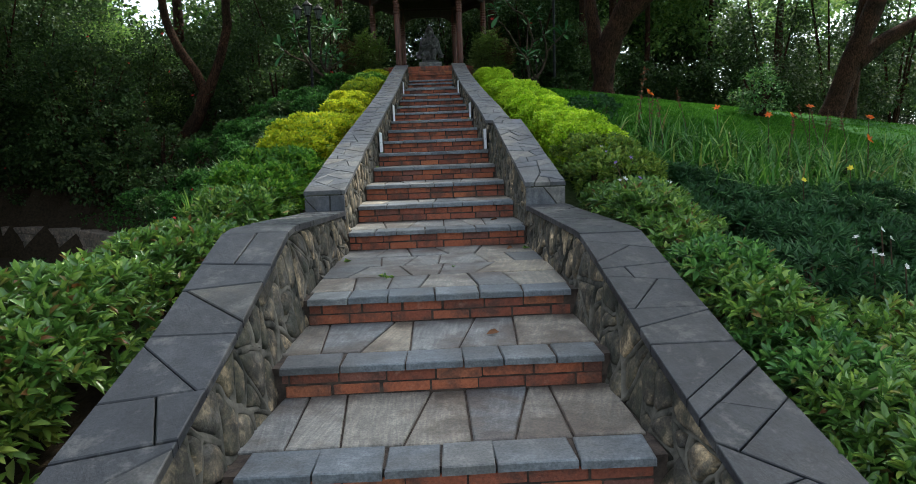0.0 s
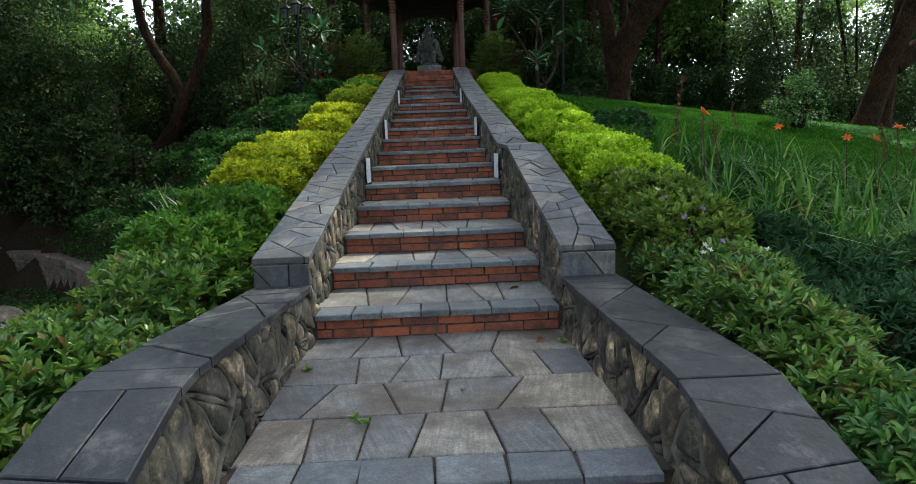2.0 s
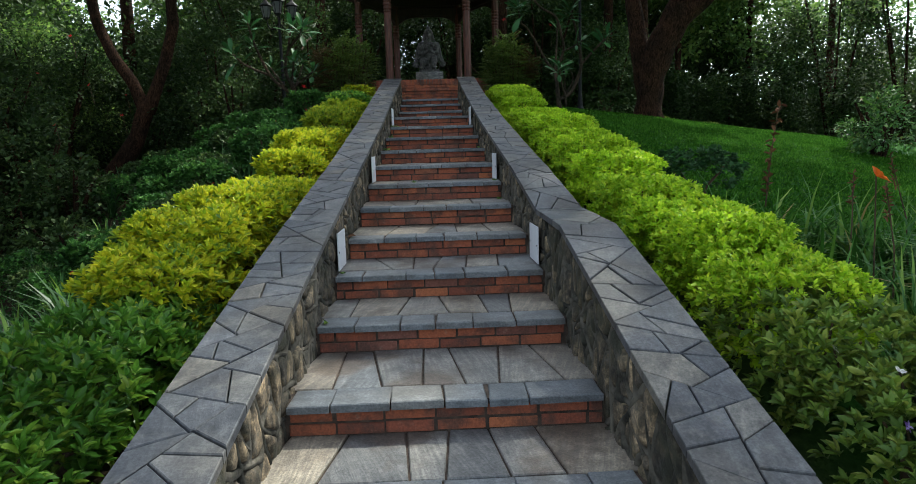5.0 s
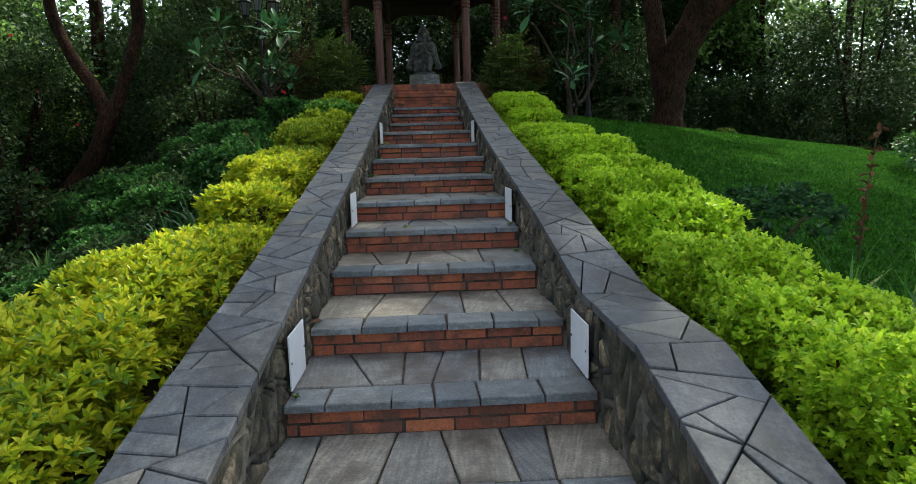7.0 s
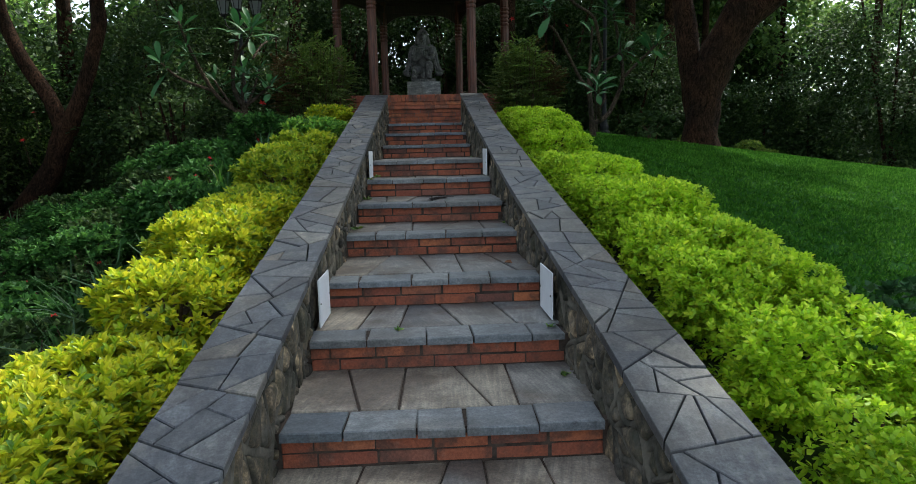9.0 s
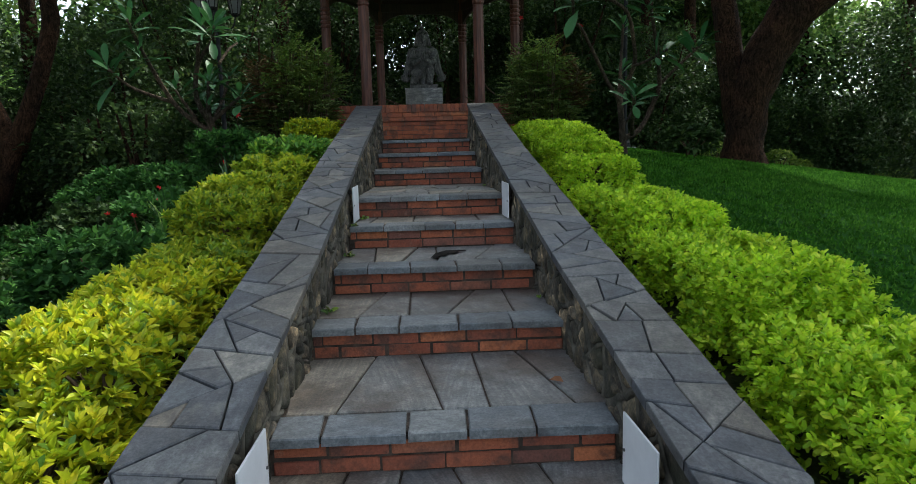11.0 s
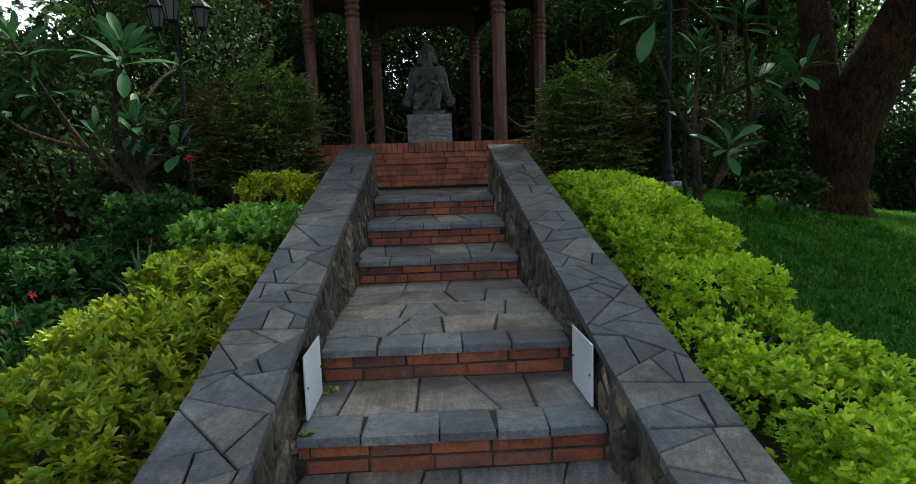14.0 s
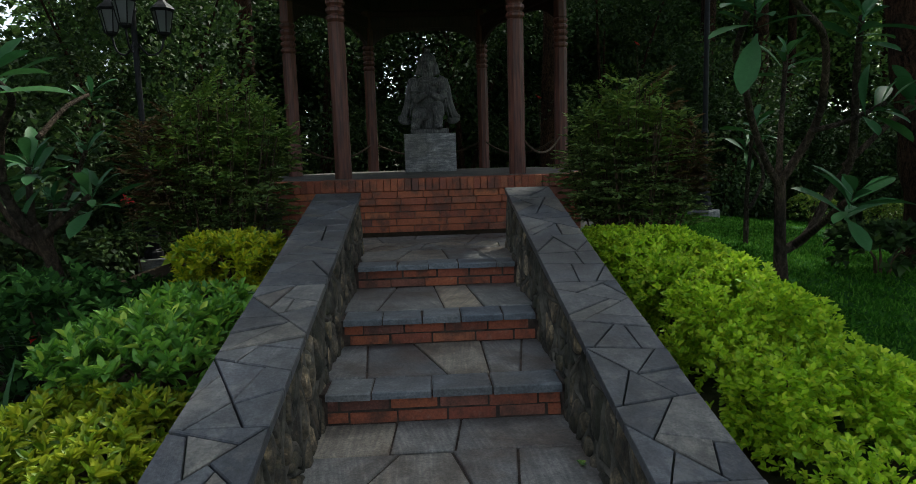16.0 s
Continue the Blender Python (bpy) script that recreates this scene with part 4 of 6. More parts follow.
# body, shoulders, praying arms
ellipsoid(bm, (0.0, 0.0, 0.5), (0.16, 0.12, 0.23))
ellipsoid(bm, (0.0, 0.0, 0.68), (0.2, 0.115, 0.11))
cone_limb(bm, (-0.12, -0.1, 0.71), (0.12, -0.1, 0.67), 0.02, 0.03)
cone_limb(bm, (0.0, -0.12, 0.68), (0.2, -0.06, 0.74), 0.025, 0.03)
for s in (-1, 1):
    ellipsoid(bm, (s * 0.19, -0.02, 0.68), (0.075, 0.075, 0.085))
    cone_limb(bm, (s * 0.2, -0.03, 0.66), (s * 0.19, -0.1, 0.47), 0.062, 0.055)
    lathe(bm, [(0.06, -0.015), (0.072, -0.01), (0.072, 0.01), (0.06, 0.015)], 12, (s * 0.195, -0.07, 0.57))
    cone_limb(bm, (s * 0.19, -0.11, 0.46), (s * 0.03, -0.2, 0.53), 0.052, 0.035)
    ellipsoid(bm, (s * 0.017, -0.215, 0.6), (0.016, 0.03, 0.075))
    # cape down both sides, curling outward at the hem
    cape = [(0.15, 0.05, 0.78), (0.24, 0.05, 0.73), (0.275, 0.05, 0.6), (0.29, 0.05, 0.45), (0.32, 0.05, 0.32), (0.37, 0.03, 0.235), (0.425, 0.0, 0.24)]
    limb(bm, [(s * x, y, z) for x, y, z in cape], [0.035, 0.04, 0.04, 0.045, 0.055, 0.05, 0.022], 8)
    ellipsoid(bm, (s * 0.34, 0.03, 0.19), (0.095, 0.045, 0.055), (0, -s * 12, 0))
    for q in range(3):
        limb(bm, [(s * (0.2 + 0.03 * q), -0.02 + 0.03 * q, 0.62), (s * (0.23 + 0.035 * q), -0.01 + 0.02 * q, 0.4), (s * (0.28 + 0.05 * q), 0.0, 0.2)], [0.012, 0.014, 0.012], 6)
ellipsoid(bm, (0.0, 0.06, 0.44), (0.26, 0.07, 0.33))
# head with long hair, rounded cap and small knob
cone_limb(bm, (0.0, 0.0, 0.74), (0.0, -0.01, 0.86), 0.07, 0.065)
ellipsoid(bm, (0.0, -0.04, 0.93), (0.072, 0.075, 0.11))
ellipsoid(bm, (0.0, 0.02, 0.95), (0.115, 0.09, 0.135))
for s in (-1, 1):
    cone_limb(bm, (s * 0.095, 0.0, 0.96), (s * 0.125, -0.01, 0.8), 0.04, 0.05)
    ellipsoid(bm, (s * 0.028, -0.108, 0.935), (0.016, 0.01, 0.008))
cone_limb(bm, (0.0, -0.112, 0.95), (0.0, -0.125, 0.905), 0.01, 0.016)
ellipsoid(bm, (0.0, -0.108, 0.875), (0.026, 0.012, 0.009))
lathe(bm, [(0.118, 0.98), (0.125, 0.99), (0.12, 1.01), (0.105, 1.05), (0.07, 1.085), (0.04, 1.1), (0.045, 1.12), (0.05, 1.135), (0.03, 1.16), (0.012, 1.17)], 14)
statue = part("statue", bm, STATUE)
rm = statue.modifiers.new("fuse", "REMESH")
rm.mode, rm.voxel_size, rm.use_smooth_shade = "VOXEL", 0.008, True
statue.location = (0.02, 17.72, PLAT_Z + 0.504)
tagged(statue, "weathered dark grey carved stone kneeling statue with cape", "statue")

# ---- ground ----
BASE = [(-40, -3.0), (-6, -1.3), (-3, -0.4), (-1.2, 0.15), (0.0, 0.42), (1.7, 0.6), (4.0, 1.2), (10.4, 2.5), (13.25, 2.95), (17, 3.05), (24, 2.9), (60, 2.6), (200, 2.0)]
WSLOPE = [(-6, 0.12), (0, 0.22), (3, 0.4), (6.5, 0.62), (8.5, 0.56), (10, 0.5), (13.5, 0.31), (17, 0.29), (22, 0.2), (30, 0.05)]


WALL_LINE = [(-10.8, 13.2), (-8.9, 12.2), (-7.7, 11.3), (-6.67, 10.25), (-5.6, 8.9), (-4.62, 7.46), (-4.3, 6.6)]


def ground(x, y):
    b = interp(BASE, y)
    bumpy = 0.05 * noise.noise(Vector((x * 0.5, y * 0.5, 0)))
    if x < 0:
        d = max(0.0, -x - 1.15)
        z = b - interp(WSLOPE, y) * min(d, 7.0)
        if y < 12.5:
            z = max(z, min(b, -0.75))
        if x < -4.3 and y < interp(WALL_LINE, x) - 0.05:
            z = min(z, -0.98)
    else:
        d = max(0.0, x - 1.15)
        z = b - 0.135 * min(d, 14.0)
    return z + bumpy * min(1.0, d)


gx = np.concatenate([[-900, -300, -120, -60, -35], np.arange(-24, -8, 1.0), np.arange(-8, -1.0, 0.3), [-1.0, -0.95, 0.92, 1.0], np.arange(1.2, 8, 0.3), np.arange(8, 26, 1.0), [35, 60, 120, 300, 900]])
gy = np.concatenate([[-900, -300, -100, -40, -20, -12], np.arange(-8, 22, 0.35), np.arange(22, 40, 1.5), [50, 80, 150, 350, 900]])
verts = []
for yy in gy:
    for xx in gx:
        zz = ground(xx, yy)
        if -1.0 < xx < 0.95 and -6.2 < yy < 14.3:
            zz = -2.4
        verts.append((xx, yy, zz))
nx_, ny_ = len(gx), len(gy)
faces = [(j * nx_ + i, j * nx_ + i + 1, (j + 1) * nx_ + i + 1, (j + 1) * nx_ + i) for j in range(ny_ - 1) for i in range(nx_ - 1)]
tagged(raw("ground", verts, faces, GROUND, smooth=True), "sloping garden ground of dark soil and grass", "ground", kind="structure")


def ground_many(P):
    return np.array([ground(float(x), float(y)) for x, y in P])


# ---- shrubs ----
def lumpy(n, centre, radii, power=0.75):
    """Points and outward directions over the upper part of a lumpy bush."""
    d = sphere_pts(n)
    d[:, 2] = np.where(d[:, 2] < (-0.25 if power > 0.7 else -0.7), -d[:, 2], d[:, 2])
    q = np.sign(d) * np.abs(d) ** power
    k = np.array([1.0 + 0.16 * noise.noise(Vector(v) * 2.6 + Vector(centre)) + 0.08 * noise.noise(Vector(v) * 6.0 + Vector(centre)) for v in d])
    P = np.asarray(centre) + q * np.asarray(radii) * k[:, None]
    return P, norm(d / np.asarray(radii))


def bush(name, label, x, y, rx, ry, h, mat, density=420, leaf=0.045, width=0.5, count=7, group="", spread=1.0, category="bush", depth=0.25, upright=0.4, power=0.75):
    """A leafy bush: woody stems and whorls of leaves over a lumpy outline."""
    z0 = ground(x, y)
    root = empty(name, (x, y, z0))
    tagged(root, label, category, group)
    for i in range(5):
        a = R.uniform(0, 6.28)
        r = R.uniform(0.2, 0.6)
        tip = (rx * r * math.cos(a), ry * r * math.sin(a), h * R.uniform(0.55, 0.8))
        bm = bmesh.new()
        limb(bm, [(0.05 * math.cos(a), 0.05 * math.sin(a), -0.08), (tip[0] * 0.4, tip[1] * 0.4, tip[2] * 0.5), tip], [0.014, 0.01, 0.005], 5)
        part("stem", bm, STEM, root)
    centre = np.array([0, 0, h * 0.45])
    n = int(density * (rx * ry * 3.0 + (rx + ry) * h * 2.2))
    P, A = lumpy(n, centre, (rx, ry, h * 0.55), power)
    inner = RNG.uniform(0, 1, n) < (0.25 if power < 0.7 else 0.0)
    P = np.where(inner[:, None], centre + (P - centre) * RNG.uniform(0.45, 0.9, n)[:, None], P - A * (RNG.uniform(0, 1, n) ** 2 * depth * min(rx, ry))[:, None])
    P[:, 2] = np.maximum(P[:, 2], 0.03)
    A = A + np.array([0, 0, upright]) + RNG.normal(0, 0.25, (n, 3))
    p, d, l = shoots(P, A, count, leaf, spread)
    leaves("foliage", p, d, l, width, mat, root, fine=1 if mat in (DARK, BLUE, UNDER) else (2 if leaf < 0.06 else 0))
    return root


HL = "low hedge along the stairs"
# west hedge, from the foot upwards: place along the stairs, half length, half width, top over the wall cap
GREENS = ("fresh green leafy hedge bush beside the stair wall", 0.078, 7, 300, 0.4)
GOLDS = ("golden yellow variegated hedge bush beside the stair wall", 0.066, 8, 560, 0.42)
LEAFS = ("bright green leafy hedge bush beside the stair wall", 0.085, 7, 300, 0.4)
for y, ry, rx, over, m, (lab, lf, ct, dens, wd) in (
        (1.2, 0.55, 0.38, -0.1, GREEN, GREENS), (1.8, 0.55, 0.38, 0.06, GREEN, GREENS), (2.4, 0.55, 0.4, 0.12, FRESH, GREENS), (3.0, 0.5, 0.4, 0.1, FRESH, GREENS), (3.5, 0.45, 0.36, 0.0, FRESH, GREENS),
        (4.0, 0.5, 0.38, 0.1, GOLD, GOLDS), (4.6, 0.55, 0.42, 0.12, GOLD, GOLDS), (5.25, 0.6, 0.42, 0.06, GOLD, GOLDS), (5.95, 0.5, 0.38, -0.08, GOLD, GOLDS), (6.75, 0.42, 0.33, 0.0, GOLD, GOLDS), (7.4, 0.45, 0.34, 0.05, GOLD, GOLDS), (8.1, 0.42, 0.36, -0.08, GOLD, GOLDS),
        (8.75, 0.4, 0.34, -0.16, OLD, GOLDS), (9.4, 0.5, 0.36, -0.05, OLD, GOLDS), (10.1, 0.48, 0.38, -0.1, OLD, GOLDS), (10.75, 0.42, 0.34, -0.1, OLD, GOLDS),
        (11.45, 0.48, 0.36, -0.06, LEAFY, LEAFS), (12.05, 0.42, 0.34, -0.17, LEAFY, LEAFS), (12.75, 0.36, 0.34, -0.06, GOLD, GOLDS)):
    cx = -(interp(CAP_OUT, y) + 0.14 + rx)
    h = (interp(WEST_CAP, max(y, 1.7)) + over - ground(cx, y)) / 1.06
    bush("hedge_bush", lab, cx + R.uniform(-0.04, 0.04), y, rx, ry, h, m, dens, lf, wd, ct, HL, power=0.66, upright=0.8)
# east hedge: a long clipped run, a notch, and a second run up to the landing
LIMES = ("bright lime green clipped hedge bush beside the stair wall", 0.046, 8, 1000, 0.42)
EASTS = [(1.1, 0.55, 0.36, -0.12, GREEN, ("green shrub with small violet and white flowers", 0.07, 7, 260, 0.4)), (1.75, 0.55, 0.38, 0.02, GREEN, ("green shrub with small violet and white flowers", 0.07, 7, 260, 0.4)), (2.35, 0.55, 0.4, 0.1, OLIVE, ("olive green leafy hedge bush beside the stair wall", 0.065, 7, 280, 0.4))]
EASTS.append((2.95, 0.5, 0.4, 0.08) + EASTS[-1][4:])
EASTS += [(3.5 + 0.62 * i, R.uniform(0.56, 0.64), R.uniform(0.36, 0.42), R.uniform(0.02, 0.1) - 0.07 * (i > 7), LIME, LIMES) for i in range(10)] + [(9.75, 0.45, 0.38, -0.14, LIME, LIMES)]
EASTS += [(y, 0.5, rx, over, LIME, LIMES) for y, rx, over in ((10.5, 0.36, -0.06), (11.0, 0.38, 0.0), (11.6, 0.38, 0.0), (12.2, 0.38, -0.05), (12.75, 0.36, -0.12), (13.1, 0.34, -0.24))]
for y, ry, rx, over, m, (lab, lf, ct, dens, wd) in EASTS:
    cx = interp(CAP_OUT, y) + 0.16 + rx
    h = (interp(EAST_CAP, max(y, 1.7)) + over - ground(cx, y)) / 1.05
    bush("hedge_bush", lab, cx + R.uniform(-0.03, 0.03), y, rx, ry, h, m, dens, lf, wd, ct, HL, power=0.58 if m is LIME else 0.75, upright=0.8)

# lower beds
def spots(x0, x1, y0, y1, step):
    """Jittered places about step apart."""
    out = []
    for i in range(int((x1 - x0) / step) + 1):
        for j in range(int((y1 - y0) / step) + 1):
            out.append((x0 + (i + R.uniform(-0.3, 0.3)) * step, y0 + (j + R.uniform(-0.3, 0.3)) * step))
    return out


for x, yy in spots(-4.6, -1.6, -3.6, 2.0, 0.56):
    x = min(x, -1.56 + 0.04 * yy)
    bush("shrub", "green shrub with pale glossy whorled leaves", x, yy, R.uniform(0.36, 0.48), R.uniform(0.36, 0.48), (R.uniform(0.48, 0.62) if x > -1.95 else R.uniform(0.2, 0.32)) - 0.12 * (yy > 0.4), R.choice((GREEN, GREEN, GREEN, OLIVE)), 170, 0.095, 0.37, 8, "shrubs beside the lower stairs", 1.15, "shrub")
for x, yy in spots(1.45, 1.5, -3.4, 1.2, 0.4):
    bush("shrub", "fresh green shrub with pointed whorled leaves", max(x, 1.45 - 0.04 * yy), yy, R.uniform(0.24, 0.3), R.uniform(0.3, 0.42), R.uniform(0.34, 0.5) - 0.16 * (x > 1.9), R.choice((SHADY, GREEN, GREEN)), 240, 0.075, 0.34, 8, "shrubs beside the lower stairs", 1.15, "shrub")
for x, yy in spots(1.95, 2.9, -2.9, -0.3, 0.46):
    bush("shrub", "fresh green shrub with pointed whorled leaves", x, yy, R.uniform(0.26, 0.36), R.uniform(0.28, 0.38), R.uniform(0.24, 0.34) + 0.1 * (yy < -1.0), R.choice((SHADY, GREEN, GREEN)), 200, 0.085, 0.34, 8, "shrubs beside the lower stairs", 1.15, "shrub")
for x, yy in spots(2.0, 7.4, -0.1, 2.5, 0.5):
    bush("shrub", "blue-green feathery foliage plant in the flower bed", x, yy, R.uniform(0.26, 0.38), R.uniform(0.26, 0.38), R.uniform(0.24, 0.42), BLUE, 130, 0.1, 0.17, 12, "feathery plants in the bed", 1.3, "shrub")


# ---- blade plants, lawn ----
def blades(name, P, count, length, width, mat, lean=0.5, parent=None, label="", kind="stuff", segs=3):
    """Arching strap leaves from clump feet P (n,3)."""
    n = len(P) * count
    B = np.repeat(P, count, axis=0) + RNG.normal(0, 0.03, (n, 3)) * np.array([1, 1, 0])
    a = RNG.uniform(0, 6.28, n)
    H = np.stack([np.cos(a), np.sin(a), np.zeros(n)], 1)
    L = length * RNG.uniform(0.55, 1.15, n)[:, None]
    le = (lean * RNG.uniform(0.2, 1.5, n))[:, None]
    S = np.stack([-np.sin(a), np.cos(a), np.zeros(n)], 1) * (width * RNG.uniform(0.7, 1.2, n))[:, None]
    ts = (0.0, 0.35, 0.7, 1.0) if segs == 3 else (0.0, 1.0)
    rows = []
    for t in ts:
        c = B + np.array([0, 0, 1.0]) * L * (t - 0.55 * le * t * t) + H * L * le * t * t
        rows.append((c, S * (1 - t ** 2) * 0.5 + S * 0.04))
    V = np.stack([q for c, s in rows for q in (c - s, c + s)], axis=1).reshape(-1, 3)
    b = np.arange(n)[:, None] * 2 * len(ts)
    F = np.concatenate([b + np.array([[2 * k, 2 * k + 1, 2 * k + 3, 2 * k + 2]]) for k in range(segs)])
    return raw(name, V, F, mat, parent, label, kind)


def scatter(n, x0, x1, y0, y1, lift=0.0):
    P = np.stack([RNG.uniform(x0, x1, n), RNG.uniform(y0, y1, n), np.zeros(n)], 1)
    P[:, 2] = ground_many(P[:, :2]) + lift
    return P


P = np.concatenate([scatter(46000, 1.7, 8, 3.2, 15), scatter(15000, 4, 16, 8, 23), scatter(7000, 1.9, 4.6, 15, 21)])
tagged(blades("lawn", P, 5, 0.045, 0.018, LAWN, 0.9, segs=1), "mown green lawn in dappled shade", "lawn", kind="stuff")
P = scatter(230, 2.0, 7.0, 2.3, 4.9)
tagged(blades("long_grass", P, 14, 0.68, 0.026, BLADE, 1.05), "tall arching strap-leaved lily clumps", "grass", kind="stuff")
for i in range(84):
    x, yy = R.uniform(-6.0 if i < 50 else -3.4, -1.9), R.uniform(3.2, 13.0)
    if x < -2.8 and yy < max(6.6, interp(WALL_LINE, x) + 0.3):
        continue
    root = empty("strap_plant", (x, yy, ground(x, yy)))
    tagged(root, "dark green strap-leaved plant on the shaded slope", "plant", "plants on the shaded slope")
    blades("leaf_clump", np.zeros((4, 3)), 9, R.uniform(0.45, 0.75), 0.035, R.choice((STRAP, STRAP, BLADE)), 0.7, root)
for i in range(44):
    x, yy = R.uniform(-6.8, -2.0), R.uniform(3.0, 13.8)
    if x < -2.5 and yy < max(6.6, interp(WALL_LINE, x) + 0.7):
        continue
    bush("ground_shrub", "dark green low shrub on the shaded slope", x, yy, R.uniform(0.35, 0.6), R.uniform(0.35, 0.6), R.uniform(0.2, 0.5), R.choice((UNDER, UNDER, DARK)), 100, 0.08, 0.5, 7, "low shrubs on the shaded slope", 1.1, "shrub")
for i in range(26):
    x, yy = R.uniform(-4.6, -2.15), R.uniform(8.0, 12.6)
    bush("ground_shrub", "dark leafy shrub below the plumeria tree", x, yy, R.uniform(0.35, 0.5), R.uniform(0.35, 0.5), R.uniform(0.4, 0.75), R.choice((UNDER, UNDER, DARK)), 130, 0.09, 0.42, 8, "low shrubs on the shaded slope", 1.15, "shrub")
P = np.concatenate([scatter(6500, -7.5, -1.9, 2.4, 14.5, 0.03), scatter(2200, -9.5, -4.6, 6.3, 12, 0.03)])
p, d, l = shoots(P, np.tile([0, 0, 1.0], (len(P), 1)) + RNG.normal(0, 0.3, (len(P), 3)), 6, 0.05, 1.3)
tagged(leaves("ground_cover", p + np.array([0, 0, 0.04]), d, l, 0.6, UNDER, fine=True), "low green ground cover on the shaded slope", "ground cover", kind="stuff")


# ---- trees and dark shrubbery ----
RNG = np.random.default_rng(21)
R = random.Random(5)

def cloud(n, centre, radii, clumps=26):
    """Leaf places of a crown: many clumps over and inside an ellipsoid, gaps between."""
    d = sphere_pts(clumps) * (RNG.uniform(0.35, 1.0, clumps) ** 0.5)[:, None]
    c = np.asarray(centre) + d * np.asarray(radii)
    rr = np.asarray(radii).mean() * RNG.uniform(0.22, 0.42, clumps)
    idx = RNG.integers(0, clumps, n)
    q = sphere_pts(n) * (RNG.uniform(0, 1, n) ** 0.4)[:, None]
    P = c[idx] + q * rr[idx][:, None] * np.array([1, 1, 0.75])
    return P, norm(q + d[idx] * 0.5 + np.array([0, 0, 0.15]) + RNG.normal(0, 0.4, (n, 3)))


# openings cut in the unseen crowns: spots chosen for sun patches, and width
GAPS = [(0.85, 4.3, 1.6, 0.24), (0.4, 2.6, 0.8, 0.16), (-0.95, 0.9, 0.85, 0.12), (-0.45, 4.62, 1.25, 0.14), (-0.2, 5.3, 1.4, 0.17), (0.88, 5.4, 1.8, 0.22), (0.1, 6.6, 1.7, 0.14), (-1.4, 6.9, 2.1, 0.32), (-1.4, 7.5, 2.2, 0.29), (-1.4, 4.6, 1.6, 0.22),
        (1.5, 5.4, 1.85, 0.32), (1.5, 7.0, 2.1, 0.25), (1.5, 3.6, 1.5, 0.22), (-0.9, 6.2, 1.95, 0.16), (0.3, 3.3, 0.95, 0.12), (6.4, 12.0, 2.2, 0.55), (7.6, 12.4, 2.1, 0.70), (9.0, 12.9, 2.0, 0.3), (10.5, 13.4, 1.9, 0.22), (4.6, 11.9, 2.2, 0.3), (5.6, 9.6, 1.8, 0.29), (5.2, 10.8, 2.0, 0.45), (6.3, 11.1, 1.95, 0.55), (4.4, 10.2, 2.0, 0.3)]
SUN_TO = Vector((12, 14, 23)).normalized()


def crown(name, parent, centre, radii, n, size, mat, width=0.45, clumps=26):
    P, D = cloud(n, centre, radii, clumps)
    keep = np.ones(n, bool)
    for x, y, z, r in GAPS:
        off = P + np.array(parent.location) - np.array([x, y, z])
        away = np.linalg.norm(off - np.outer(off @ np.array(SUN_TO), np.array(SUN_TO)), axis=1)
        keep &= away > r
    P, D = P[keep], D[keep]
    return leaves(name, P, D, size * RNG.uniform(0.6, 1.3, len(P)), width, mat, parent, droop=0.25, fine=True)


def tree(label, at, boughs, crowns, bark, leaf, size, category="tree"):
    """boughs: lists of (x, y, z, radius) from the foot; crowns: (centre, radii, leaves)."""
    root = empty("tree", at)
    tagged(root, label, category)
    for i, b in enumerate(boughs):
        c = curve_pts(b, 5 * len(b))
        bm = bmesh.new()
        limb(bm, c[:, :3], c[:, 3], 14 if i == 0 else 9, 0.12)
        part("trunk" if i == 0 else "bough", bm, bark, root, smooth=True)
    for c, r, n in crowns:
        crown("crown", root, c, r, n, size, leaf)
    return root


def shrubbery(label, x, y, r, h, n, size, mat, lift=0.0):
    z = ground(x, y) + lift
    root = empty("large_shrub", (x, y, z))
    tagged(root, label, "shrub")
    for i in range(4):
        bm = bmesh.new()
        a = R.uniform(0, 6.28)
        limb(bm, [(0, 0, -0.2), (0.3 * r * math.cos(a), 0.3 * r * math.sin(a), h * 0.4), (0.7 * r * math.cos(a), 0.7 * r * math.sin(a), h * 0.85)], [0.06, 0.04, 0.015], 6)
        part("stem", bm, BARK, root)
    crown("foliage", root, (0, 0, h * 0.5), (r, r, h * 0.52), n, size, mat, 0.5, 40)
    return root


# west: forked leaning tree and dense dark shrubs
# its crowns stay above the view; the forward ones are added to darken the slope
zt = ground(-7.3, 15.2)
